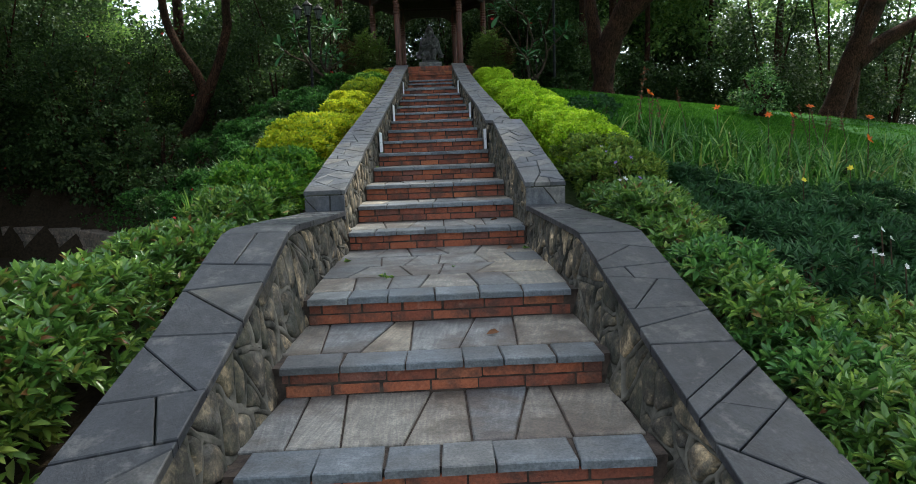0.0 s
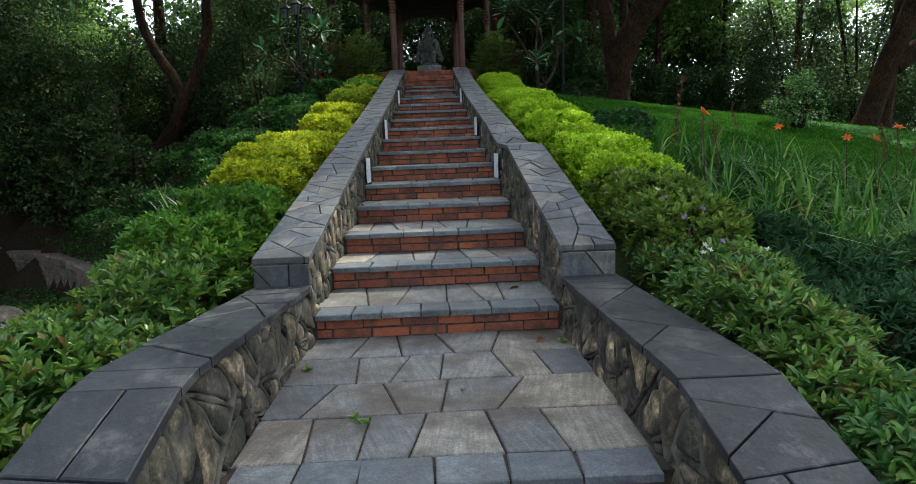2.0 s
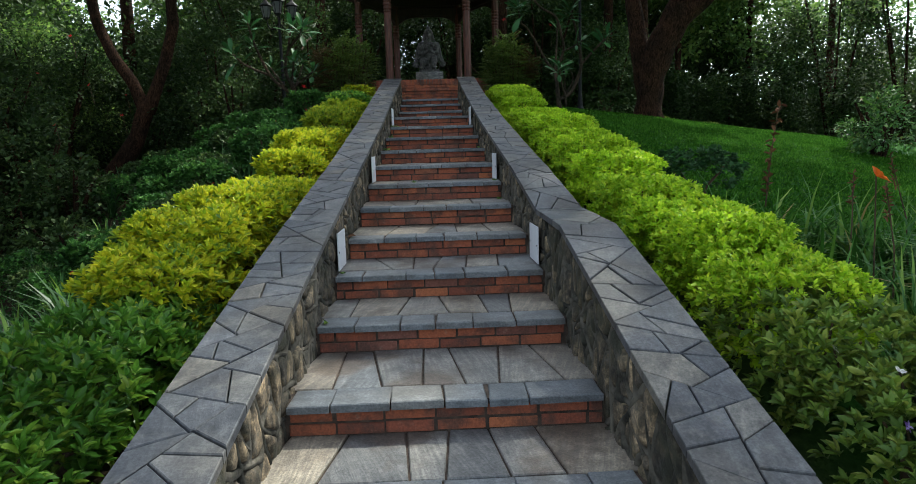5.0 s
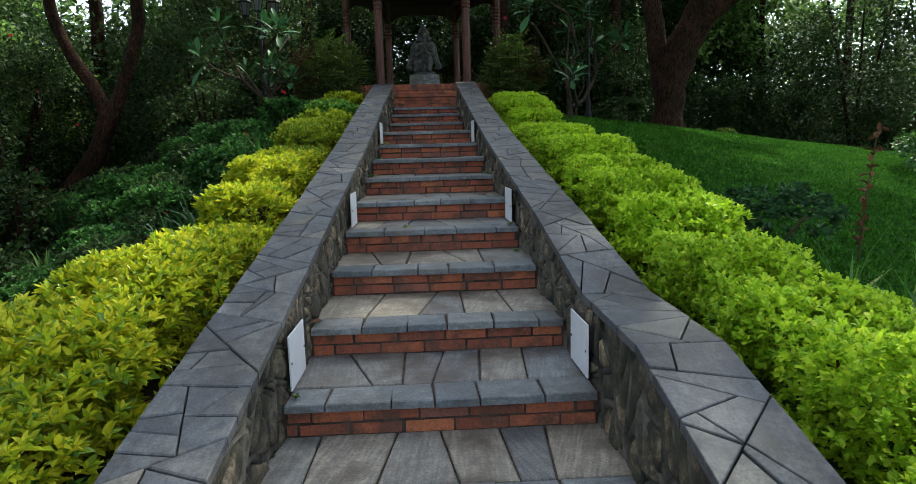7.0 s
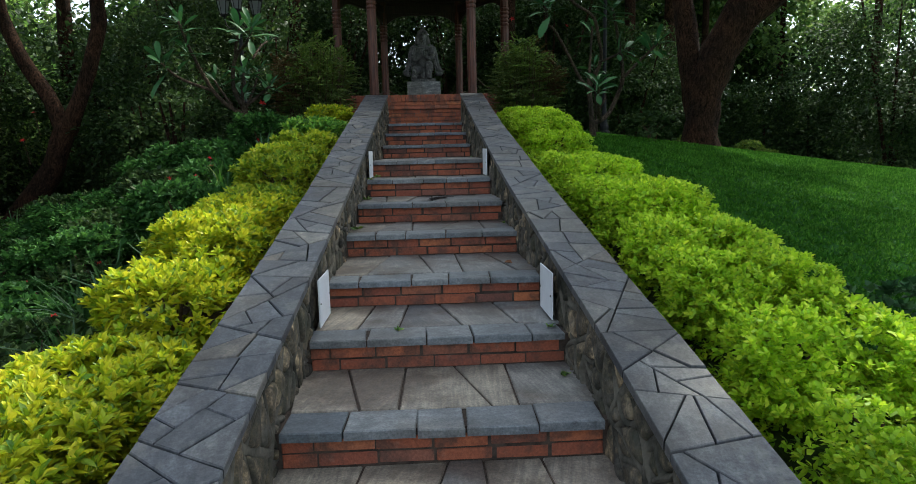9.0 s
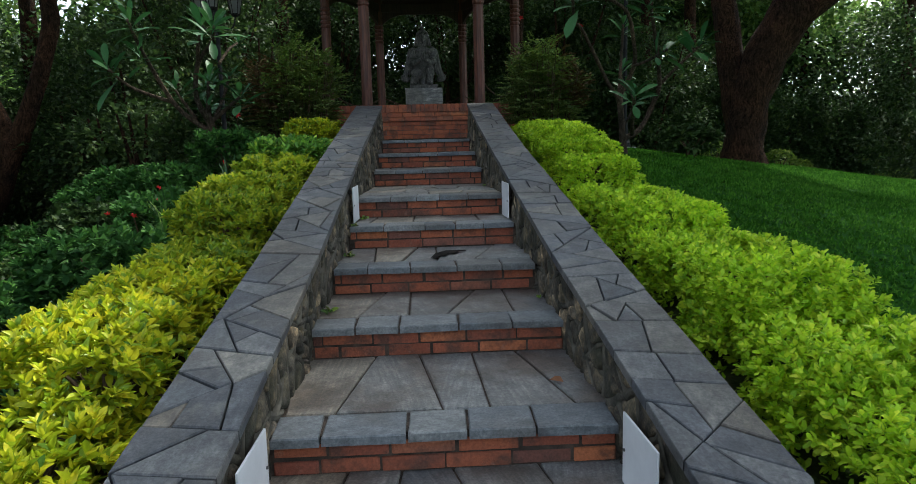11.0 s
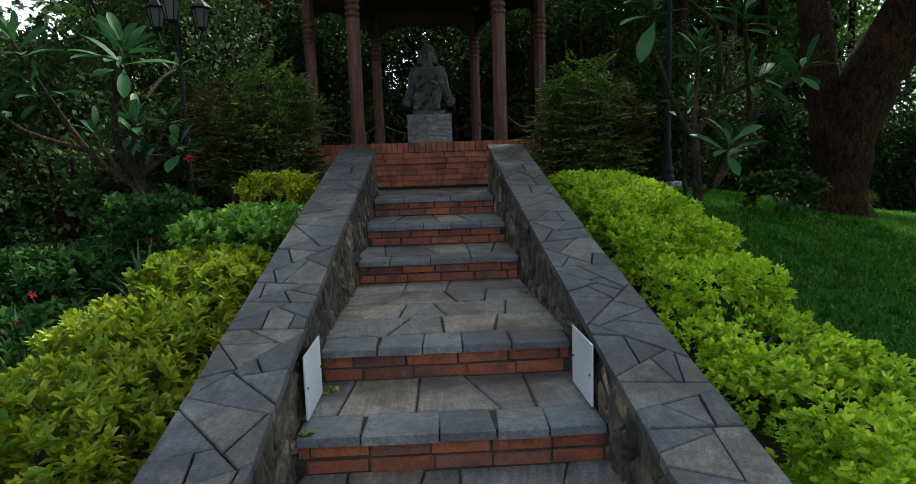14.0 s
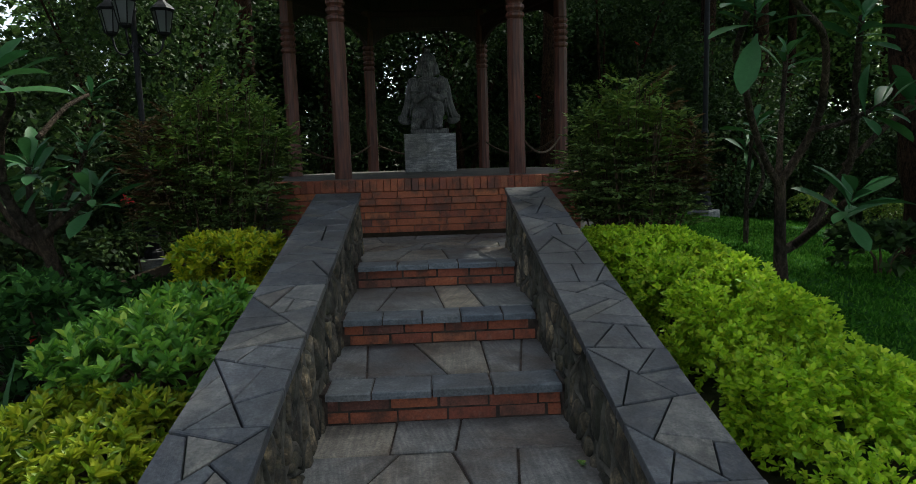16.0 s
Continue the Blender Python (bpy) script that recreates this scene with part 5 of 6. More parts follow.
tree("forked leaning tree with brown bark among dark shrubs", (-7.3, 15.2, zt), [
    [(-0.5, 0, -0.3, 0.36), (0.1, 0, 0.35, 0.24), (0.75, 0, 1.2, 0.18), (1.08, 0, 1.95, 0.175)],
    [(1.06, 0, 1.85, 0.16), (0.85, 0.05, 2.4, 0.13), (0.3, 0.2, 3.3, 0.12), (0.0, 0.3, 4.4, 0.11), (-0.1, 0.5, 7.0, 0.08)],
    [(1.08, 0, 1.85, 0.16), (1.4, 0, 2.5, 0.13), (1.75, 0.1, 3.6, 0.12), (1.8, 0.1, 4.4, 0.12), (2.1, 0.3, 7.0, 0.09)],
], [((0, 0, 9), (3.5, 3.5, 1.6), 7000), ((2.6, 1, 9), (3, 3, 1.6), 5000), ((2.5, -4.5, 8.2), (3.4, 3.2, 1.1), 6500), ((-1.5, -5.0, 8.2), (3.2, 3.2, 1.1), 5000), ((4.2, 0.5, 8.0), (2.2, 2.8, 1.0), 3500)], BARK, DARK, 0.16)
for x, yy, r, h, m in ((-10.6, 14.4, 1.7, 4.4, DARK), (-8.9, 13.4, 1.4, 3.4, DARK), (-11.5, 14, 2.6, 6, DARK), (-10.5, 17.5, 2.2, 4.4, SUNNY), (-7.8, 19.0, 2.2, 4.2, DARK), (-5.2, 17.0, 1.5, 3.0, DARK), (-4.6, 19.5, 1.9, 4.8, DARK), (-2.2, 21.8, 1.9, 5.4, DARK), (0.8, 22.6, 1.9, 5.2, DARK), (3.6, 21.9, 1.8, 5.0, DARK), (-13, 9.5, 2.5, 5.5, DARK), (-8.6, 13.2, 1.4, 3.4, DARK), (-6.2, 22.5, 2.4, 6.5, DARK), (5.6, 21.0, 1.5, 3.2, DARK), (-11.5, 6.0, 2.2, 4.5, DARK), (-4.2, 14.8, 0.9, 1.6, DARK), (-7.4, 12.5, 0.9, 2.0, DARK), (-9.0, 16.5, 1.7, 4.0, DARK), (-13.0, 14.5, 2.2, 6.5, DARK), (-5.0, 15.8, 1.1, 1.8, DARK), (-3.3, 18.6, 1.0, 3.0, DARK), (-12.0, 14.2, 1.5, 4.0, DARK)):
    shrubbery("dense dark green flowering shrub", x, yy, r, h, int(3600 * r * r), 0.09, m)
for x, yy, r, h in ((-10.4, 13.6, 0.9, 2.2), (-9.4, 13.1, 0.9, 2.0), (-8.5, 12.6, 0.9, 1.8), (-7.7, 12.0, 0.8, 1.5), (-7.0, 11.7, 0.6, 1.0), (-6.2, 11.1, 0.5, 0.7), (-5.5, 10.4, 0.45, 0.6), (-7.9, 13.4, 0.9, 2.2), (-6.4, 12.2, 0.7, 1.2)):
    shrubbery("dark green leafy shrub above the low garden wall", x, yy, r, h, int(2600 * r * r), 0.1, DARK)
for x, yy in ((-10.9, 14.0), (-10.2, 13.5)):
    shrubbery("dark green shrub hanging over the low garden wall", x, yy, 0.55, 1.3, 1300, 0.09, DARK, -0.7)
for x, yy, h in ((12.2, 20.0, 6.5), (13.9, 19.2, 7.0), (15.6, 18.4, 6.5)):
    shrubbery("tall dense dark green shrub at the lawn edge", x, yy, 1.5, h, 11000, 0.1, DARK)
RNG = np.random.default_rng(33)
R = random.Random(9)
# east: big forked tree, leaning tree, dark hedge, thin trunks
# crowns out of view, added along the sun's path to shade stairs and walls
zb = ground(4.6, 14.2)
tree("large forked tree with rough brown bark on the lawn", (4.6, 14.2, zb), [
    [(0.05, 0, -0.3, 0.44), (0.02, 0, 0.12, 0.3), (0.05, 0, 0.7, 0.27), (0.2, -0.05, 1.35, 0.3), (0.42, -0.15, 1.9, 0.27), (0.72, -0.4, 2.7, 0.22), (1.0, -1.2, 4.2, 0.18), (1.1, -2.2, 5.6, 0.15)],
    [(0.3, -0.1, 1.5, 0.24), (0.62, -0.3, 2.0, 0.18), (1.15, -0.6, 2.5, 0.14), (1.9, -1.0, 3.2, 0.1)],
    [(0.06, 0.1, 0.2, 0.24), (-0.02, 0.12, 0.8, 0.24), (-0.12, 0.18, 1.4, 0.2), (-0.22, 0.25, 2.2, 0.17), (-0.28, 0.3, 3.2, 0.15), (-0.2, 0.4, 6.5, 0.1)],
    [(1.02, -1.8, 4.9, 0.16), (0.8, -3.2, 6.3, 0.14), (0.2, -6, 7.2, 0.1), (0.0, -10, 7.6, 0.06)],
], [((0.2, 1, 7.8), (3.2, 3.0, 1.3), 8500), ((0.6, -2.6, 7.4), (3.0, 2.4, 1.0), 6000), ((0.4, -0.8, 8.2), (2.6, 1.8, 0.8), 4200), ((0.8, 0.4, 8.5), (1.6, 1.4, 0.7), 3500), ((-0.2, -6.2, 7.6), (3.0, 2.4, 1.0), 3000), ((0.6, -10, 7.8), (3.4, 2.6, 1.0), 7000), ((2.2, -7.5, 8.2), (2.2, 2.4, 0.9), 4000), ((4.5, -2.5, 8.2), (2.6, 2.6, 1.0), 5500), ((2.4, -9.2, 8.0), (2.0, 2.0, 0.8), 4600)], BARK, DARK, 0.24)
# unseen high crowns added here, set and thinned to dapple the lawn
zb = ground(11.2, 14.6)
tree("thick leaning tree with rough bark at the lawn edge", (11.2, 14.6, zb), [
    [(-0.2, 0, -0.3, 0.42), (0.0, 0, 0.4, 0.3), (0.5, 0, 1.8, 0.26), (1.2, 0, 3.6, 0.24), (2.0, 0, 6.0, 0.19)],
    [(0.55, 0, 1.6, 0.26), (1.5, -0.1, 2.3, 0.2), (2.8, -0.2, 2.9, 0.15)],
    [(0.6, 0.5, -0.3, 0.3), (0.8, 0.5, 1.2, 0.2), (1.1, 0.5, 3.4, 0.16)],
    [(1.4, 0, 4.2, 0.2), (-0.5, -1.5, 6.8, 0.12), (-2.5, -2.0, 8.0, 0.06)],
], [((2.0, 0, 7.8), (3.2, 3.2, 1.2), 4500), ((-2.5, -2, 8.3), (3.0, 2.6, 1.0), 2600), ((-3.0, 2.5, 8.6), (3.0, 2.4, 1.0), 2000), ((0.5, -5, 8.3), (3.2, 2.6, 1.0), 1500), ((-2.8, -6.5, 8.6), (2.6, 2.2, 0.9), 1800)], BARK, DARK, 0.24)
for x, yy, r in ((5.9, 22.5, 0.16), (9.4, 25.5, 0.12), (2.2, 20.6, 0.14), (12.6, 26.5, 0.11), (15, 25, 0.14), (-3.2, 20.4, 0.15), (-8.8, 20.4, 0.18), (7.4, 27, 0.13)):
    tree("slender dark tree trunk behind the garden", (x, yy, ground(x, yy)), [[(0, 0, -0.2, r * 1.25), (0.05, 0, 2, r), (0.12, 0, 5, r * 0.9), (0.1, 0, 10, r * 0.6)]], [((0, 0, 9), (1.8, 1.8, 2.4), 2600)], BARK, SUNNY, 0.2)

# made-up tree: its crown stands sunward of the lawn to keep it shaded
tree("added tree behind the hedge whose high crown shades the lawn", (7.3, 22.6, ground(7.3, 22.6)), [[(0, 0, -0.2, 0.2), (-0.05, 0, 2, 0.16), (-0.1, 0, 5, 0.14), (0, 0, 9, 0.08)], [(-0.1, 0, 5, 0.08), (-1.2, -0.6, 7.0, 0.05), (-2.0, -1.0, 8.0, 0.03)]], [((-0.6, -0.4, 8.4), (3.0, 2.6, 1.1), 5200)], BARK, DARK, 0.2)


def hedge_plant(x, y, r, h, n, size, mat):
    """One plant of a tall clipped hedge."""
    z = ground(x, y)
    root = empty("hedge_plant", (x, y, z))
    tagged(root, "tall dark green hedge plant behind the lawn", "hedge", "tall hedge behind the lawn")
    bm = bmesh.new()
    limb(bm, [(0, 0, -0.1), (0.05, 0, h * 0.4), (0.02, 0.05, h * 0.85)], [0.06, 0.045, 0.02], 6)
    part("stem", bm, BARK, root)
    P = np.stack([RNG.uniform(-r, r, n), RNG.normal(0, r * 0.4, n), h * RNG.uniform(0.0, 1, n) ** 0.85], 1)
    P[:, 2] *= 1 + 0.08 * np.sin(P[:, 0] * 5 + x)
    leaves("foliage", P, sphere_pts(n) + np.array([0, -0.3, 0.3]), size * RNG.uniform(0.6, 1.3, n), 0.5, mat, root, fine=True)
    return root


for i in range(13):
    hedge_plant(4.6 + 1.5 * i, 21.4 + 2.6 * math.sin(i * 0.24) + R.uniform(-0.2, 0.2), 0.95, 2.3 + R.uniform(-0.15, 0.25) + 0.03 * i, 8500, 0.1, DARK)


def woodland(n, x0, x1, y0, y1, z0, z1, size, mat, label):
    """Far woods in clumps, with a break through which the sky shows."""
    k = int(n / 260)
    c = np.stack([RNG.uniform(x0, x1, k), RNG.uniform(y0, y1, k), z0 + (z1 - z0) * RNG.uniform(0, 1, k) ** 0.9], 1)
    west = (np.abs(c[:, 0] + 0.55 * (c[:, 1] - 5)) < 0.75) & (c[:, 2] > 0.19 * (c[:, 1] - 5) + 3.0)
    c = c[~west]
    k, n = len(c), int(n * len(c) / k)
    idx = RNG.integers(0, k, n)
    q = sphere_pts(n) * (RNG.uniform(0, 1, n) ** 0.45)[:, None]
    P = c[idx] + q * RNG.uniform(0.8, 1.5, k)[idx][:, None] * np.array([1, 1, 0.8])
    return tagged(leaves("woodland", P, q + RNG.normal(0, 0.5, (n, 3)), size * RNG.uniform(0.6, 1.3, n), 0.5, mat, fine=True), label, "woods", kind="stuff")


# SUNNY woods carry their sunlight in the leaf colour
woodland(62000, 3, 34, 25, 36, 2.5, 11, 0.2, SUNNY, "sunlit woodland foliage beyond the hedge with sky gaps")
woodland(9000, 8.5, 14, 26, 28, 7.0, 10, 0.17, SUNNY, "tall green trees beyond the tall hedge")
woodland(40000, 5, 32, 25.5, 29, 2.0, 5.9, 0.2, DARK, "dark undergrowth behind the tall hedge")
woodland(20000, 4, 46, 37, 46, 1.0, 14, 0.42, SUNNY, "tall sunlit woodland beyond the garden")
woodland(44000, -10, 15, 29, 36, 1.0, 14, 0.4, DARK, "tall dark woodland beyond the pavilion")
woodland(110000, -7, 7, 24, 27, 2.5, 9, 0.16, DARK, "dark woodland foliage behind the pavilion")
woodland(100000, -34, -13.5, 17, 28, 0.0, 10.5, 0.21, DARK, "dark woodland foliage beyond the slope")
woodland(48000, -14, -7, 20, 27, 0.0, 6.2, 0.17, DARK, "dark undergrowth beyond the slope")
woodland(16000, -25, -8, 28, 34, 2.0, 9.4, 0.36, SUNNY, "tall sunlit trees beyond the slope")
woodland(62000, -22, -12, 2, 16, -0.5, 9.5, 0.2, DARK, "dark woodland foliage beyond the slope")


RNG = np.random.default_rng(44)
R = random.Random(3)
# ---- nandina bushes beside the pavilion ----
def nandina(x, y, r, h, fresh, bronze, n=58):
    """Canes with arching feathery fronds; fresh and bronze give the sides on which those fronds grow."""
    z = ground(x, y)
    root = empty("nandina_bush", (x, y, z))
    tagged(root, "airy fine-leaved nandina bush with bronze and fresh green sprays", "bush", "bushes flanking the pavilion")
    sets = {"g": ([], []), "t": ([], []), "r": ([], [])}
    for i in range(n):
        a, q = R.uniform(0, 6.28), math.sqrt(R.uniform(0.0, 1.0))
        tipx, tipy = q * r * 0.75 * math.cos(a), q * r * 0.75 * math.sin(a)
        lift = 0.2 * max(0.0, 1 - abs(tipx / r - fresh) * 1.6)
        top = h * (R.uniform(0.72, 0.98) - 0.22 * q * q) + lift
        foot = Vector((tipx * 0.55, tipy * 0.55, -0.05))
        tip = Vector((tipx, tipy, top))
        bm = bmesh.new()
        limb(bm, [foot, foot.lerp(tip, 0.5), tip], [0.009, 0.007, 0.003], 5)
        part("cane", bm, STEM, root)
        for k in range(13):
            f = 0.28 + 0.72 * (k + R.uniform(0, 1)) / 13
            c = foot.lerp(tip, f)
            b = R.uniform(0, 6.28)
            el = R.uniform(0.0, 0.5) + 0.5 * (f > 0.92)
            d = Vector((math.cos(b) * math.cos(el), math.sin(b) * math.cos(el), math.sin(el)))
            side = Vector((-math.sin(b), math.cos(b), 0))
            ln = R.uniform(0.2, 0.36) * (1.15 - 0.4 * f)
            key = "g"
            if f > 0.7 and abs((c.x + d.x * ln) / r - fresh) < R.uniform(0.1, 0.7):
                key = "t"
            elif f > 0.5 and abs((c.x + d.x * ln) / r - bronze) < R.uniform(0.0, 0.7):
                key = "r"
            P, D = sets[key]
            for j in range(15):
                u = (j + 1) / 15
                p = c + d * ln * u - Vector((0, 0, 0.16 * ln * u * u))
                for s in (-1, 1):
                    w = side * s * R.uniform(0.0, 0.05) * (1.2 - u)
                    P.append(tuple(p + w))
                    D.append(tuple(d * 0.7 + side * s * R.uniform(0.5, 1.1) + Vector((0, 0, R.uniform(-0.3, 0.25)))))
    for key, mat in (("g", NAND), ("t", NANDTOP), ("r", NANDRED)):
        P, D = sets[key]
        leaves("foliage", np.array(P), np.array(D), 0.05 * RNG.uniform(0.6, 1.2, len(P)), 0.36, mat, root, fine=True)
    return root


nandina(-1.72, 13.65, 0.82, 1.42, 0.35, -0.55, 92)
nandina(1.6, 13.65, 0.7, 1.22, -0.1, 0.6, 80)


# ---- plumeria trees ----
def rosette(parent, at, axis, n=11, size=0.3):
    a = np.array(axis, float)[None]
    p, d, l = shoots(np.array(at, float)[None], a, n + 2, size, 1.5, 0.3)
    return long_leaves("leaf_rosette", p, d, l, 0.24, PLUM, parent, "rosette of long glossy green leaves", 0.16)


def plumeria(at, boughs, tips, size):
    """Boughs and leaf tips in the place's own coordinates."""
    root = empty("plumeria_tree", at)
    tagged(root, "plumeria tree with bare forking branches and leaf rosettes", "tree")
    for b in boughs:
        c = curve_pts([(p[0] - at[0], p[1] - at[1], p[2] - at[2], p[3]) for p in b], 5 * len(b))
        bm = bmesh.new()
        limb(bm, c[:, :3], c[:, 3] * 0.82, 9, 0.1)
        part("bough", bm, PALEBARK, root, smooth=True)
    for tip, ax, n, k in tips:
        rosette(root, [tip[i] - at[i] for i in range(3)], ax, n, size * k)
    return root


E0 = (2.5, 13.05, ground(2.5, 13.05))
eb = [
    [(2.5, 13.05, 2.55, 0.07), (2.45, 13.0, 3.0, 0.05), (2.38, 12.9, 3.44, 0.045)],
    [(2.4, 12.92, 3.36, 0.034), (2.2, 12.75, 3.55, 0.028), (2.03, 12.6, 3.79, 0.025), (1.75, 12.2, 4.08, 0.022), (1.62, 12.0, 4.14, 0.02), (1.53, 11.7, 4.3, 0.02)],
    [(2.38, 12.92, 3.4, 0.03), (2.42, 12.98, 3.8, 0.022), (2.45, 13.0, 4.27, 0.02)],
    [(2.38, 12.9, 3.4, 0.036), (2.51, 12.75, 3.75, 0.03), (2.42, 12.5, 4.0, 0.028), (2.28, 12.3, 4.28, 0.026), (1.95, 12.0, 4.4, 0.024), (1.75, 11.85, 4.6, 0.02)],
    [(2.48, 12.74, 3.74, 0.022), (2.65, 12.6, 3.8, 0.02), (2.82, 12.5, 3.9, 0.018)],
    [(2.48, 13.05, 2.9, 0.045), (2.7, 13.1, 3.0, 0.04), (2.86, 13.1, 3.3, 0.038), (2.88, 12.9, 3.57, 0.034), (2.72, 12.65, 4.1, 0.026), (2.57, 12.4, 4.4, 0.022)],
    [(2.86, 12.95, 3.5, 0.028), (3.1, 12.9, 3.75, 0.024), (3.35, 12.8, 4.0, 0.02)],
    [(2.6, 13.06, 2.95, 0.034), (2.45, 12.6, 3.1, 0.028), (2.28, 12.0, 3.35, 0.022)],
    [(2.9, 14.4, 2.7, 0.03), (2.85, 14.3, 3.3, 0.022), (2.74, 14.0, 3.85, 0.018)],
    [(2.88, 14.3, 3.1, 0.022), (3.05, 14.4, 3.4, 0.018), (2.95, 14.5, 3.7, 0.016)],
]
plumeria(E0, eb, [((2.26, 11.92, 3.39), (-0.05, -0.5, 0.85), 11, 1.0), ((1.53, 11.62, 4.33), (-0.3, -0.5, 0.6), 10, 1.0), ((1.72, 11.8, 4.62), (-0.2, -0.3, 0.9), 9, 1.0), ((2.46, 13.0, 4.28), (0, -0.4, 0.9), 10, 0.85), ((2.84, 12.48, 3.9), (0.7, -0.3, 0.4), 9, 0.95), ((2.56, 12.35, 4.42), (0.1, -0.3, 0.9), 9, 1.0), ((3.36, 12.8, 4.02), (0.5, -0.2, 0.7), 9, 0.95), ((2.74, 13.95, 3.87), (0, -0.3, 0.9), 9, 0.75), ((2.95, 14.5, 3.72), (0.2, -0.2, 0.9), 8, 0.75)], 0.4)
W0 = (-2.52, 12.9, ground(-2.52, 12.9))
wb = [
    [(-2.52, 12.9, 2.4, 0.07), (-2.5, 12.85, 3.0, 0.055), (-2.53, 12.7, 3.3, 0.05)],
    [(-2.52, 12.75, 3.2, 0.035), (-2.3, 12.7, 3.35, 0.028), (-2.12, 12.62, 3.47, 0.022)],
    [(-2.53, 12.7, 3.25, 0.04), (-2.6, 12.6, 3.5, 0.034), (-2.5, 12.45, 3.84, 0.03), (-2.26, 12.2, 4.02, 0.024), (-2.1, 11.75, 4.1, 0.02)],
    [(-2.53, 12.72, 3.28, 0.03), (-2.47, 12.62, 3.5, 0.024), (-2.45, 12.6, 3.66, 0.02)],
    [(-2.55, 12.85, 3.1, 0.04), (-2.9, 12.8, 3.4, 0.032), (-3.1, 12.5, 3.95, 0.026), (-3.12, 12.2, 4.27, 0.02)],
    [(-2.95, 12.8, 3.45, 0.028), (-3.3, 12.6, 3.6, 0.022), (-3.5, 12.5, 3.8, 0.018)],
    [(-2.5, 12.45, 3.84, 0.026), (-2.44, 12.3, 4.0, 0.022), (-2.36, 12.2, 4.18, 0.018)],
    [(-2.53, 12.85, 3.0, 0.024), (-2.58, 13.0, 3.25, 0.02), (-2.62, 13.1, 3.43, 0.017)],
    [(-2.7, 12.85, 3.25, 0.024), (-2.85, 12.9, 3.45, 0.02), (-2.95, 12.95, 3.6, 0.017)],
    [(-2.5, 12.8, 3.2, 0.024), (-2.4, 12.95, 3.5, 0.02), (-2.35, 13.1, 3.76, 0.017)],
    [(-2.26, 12.4, 3.82, 0.02), (-2.2, 12.6, 4.0, 0.018), (-2.15, 12.8, 4.1, 0.016)],
]
plumeria(W0, wb, [((-2.11, 12.6, 3.5), (0.1, -0.45, 0.85), 10, 0.9), ((-2.44, 12.6, 3.69), (-0.2, -0.4, 0.85), 9, 0.9), ((-2.08, 11.7, 4.12), (0.3, -0.5, 0.7), 9, 1.05), ((-2.36, 12.2, 4.2), (0.1, -0.4, 0.9), 10, 1.0), ((-3.12, 12.2, 4.3), (-0.2, -0.3, 0.9), 10, 1.0), ((-3.13, 12.4, 3.98), (-0.2, -0.4, 0.8), 9, 0.9), ((-2.57, 12.8, 3.7), (0, -0.4, 0.9), 9, 0.8), ((-3.52, 12.5, 3.83), (-0.4, -0.4, 0.8), 9, 1.0), ((-2.15, 12.85, 4.12), (0.2, 0.1, 0.9), 8, 0.7), ((-2.62, 13.1, 3.45), (0, -0.4, 0.8), 9, 0.85), ((-2.95, 12.95, 3.62), (-0.3, -0.3, 0.8), 9, 0.9), ((-2.35, 13.1, 3.78), (0.2, -0.3, 0.9), 9, 0.8)], 0.4)


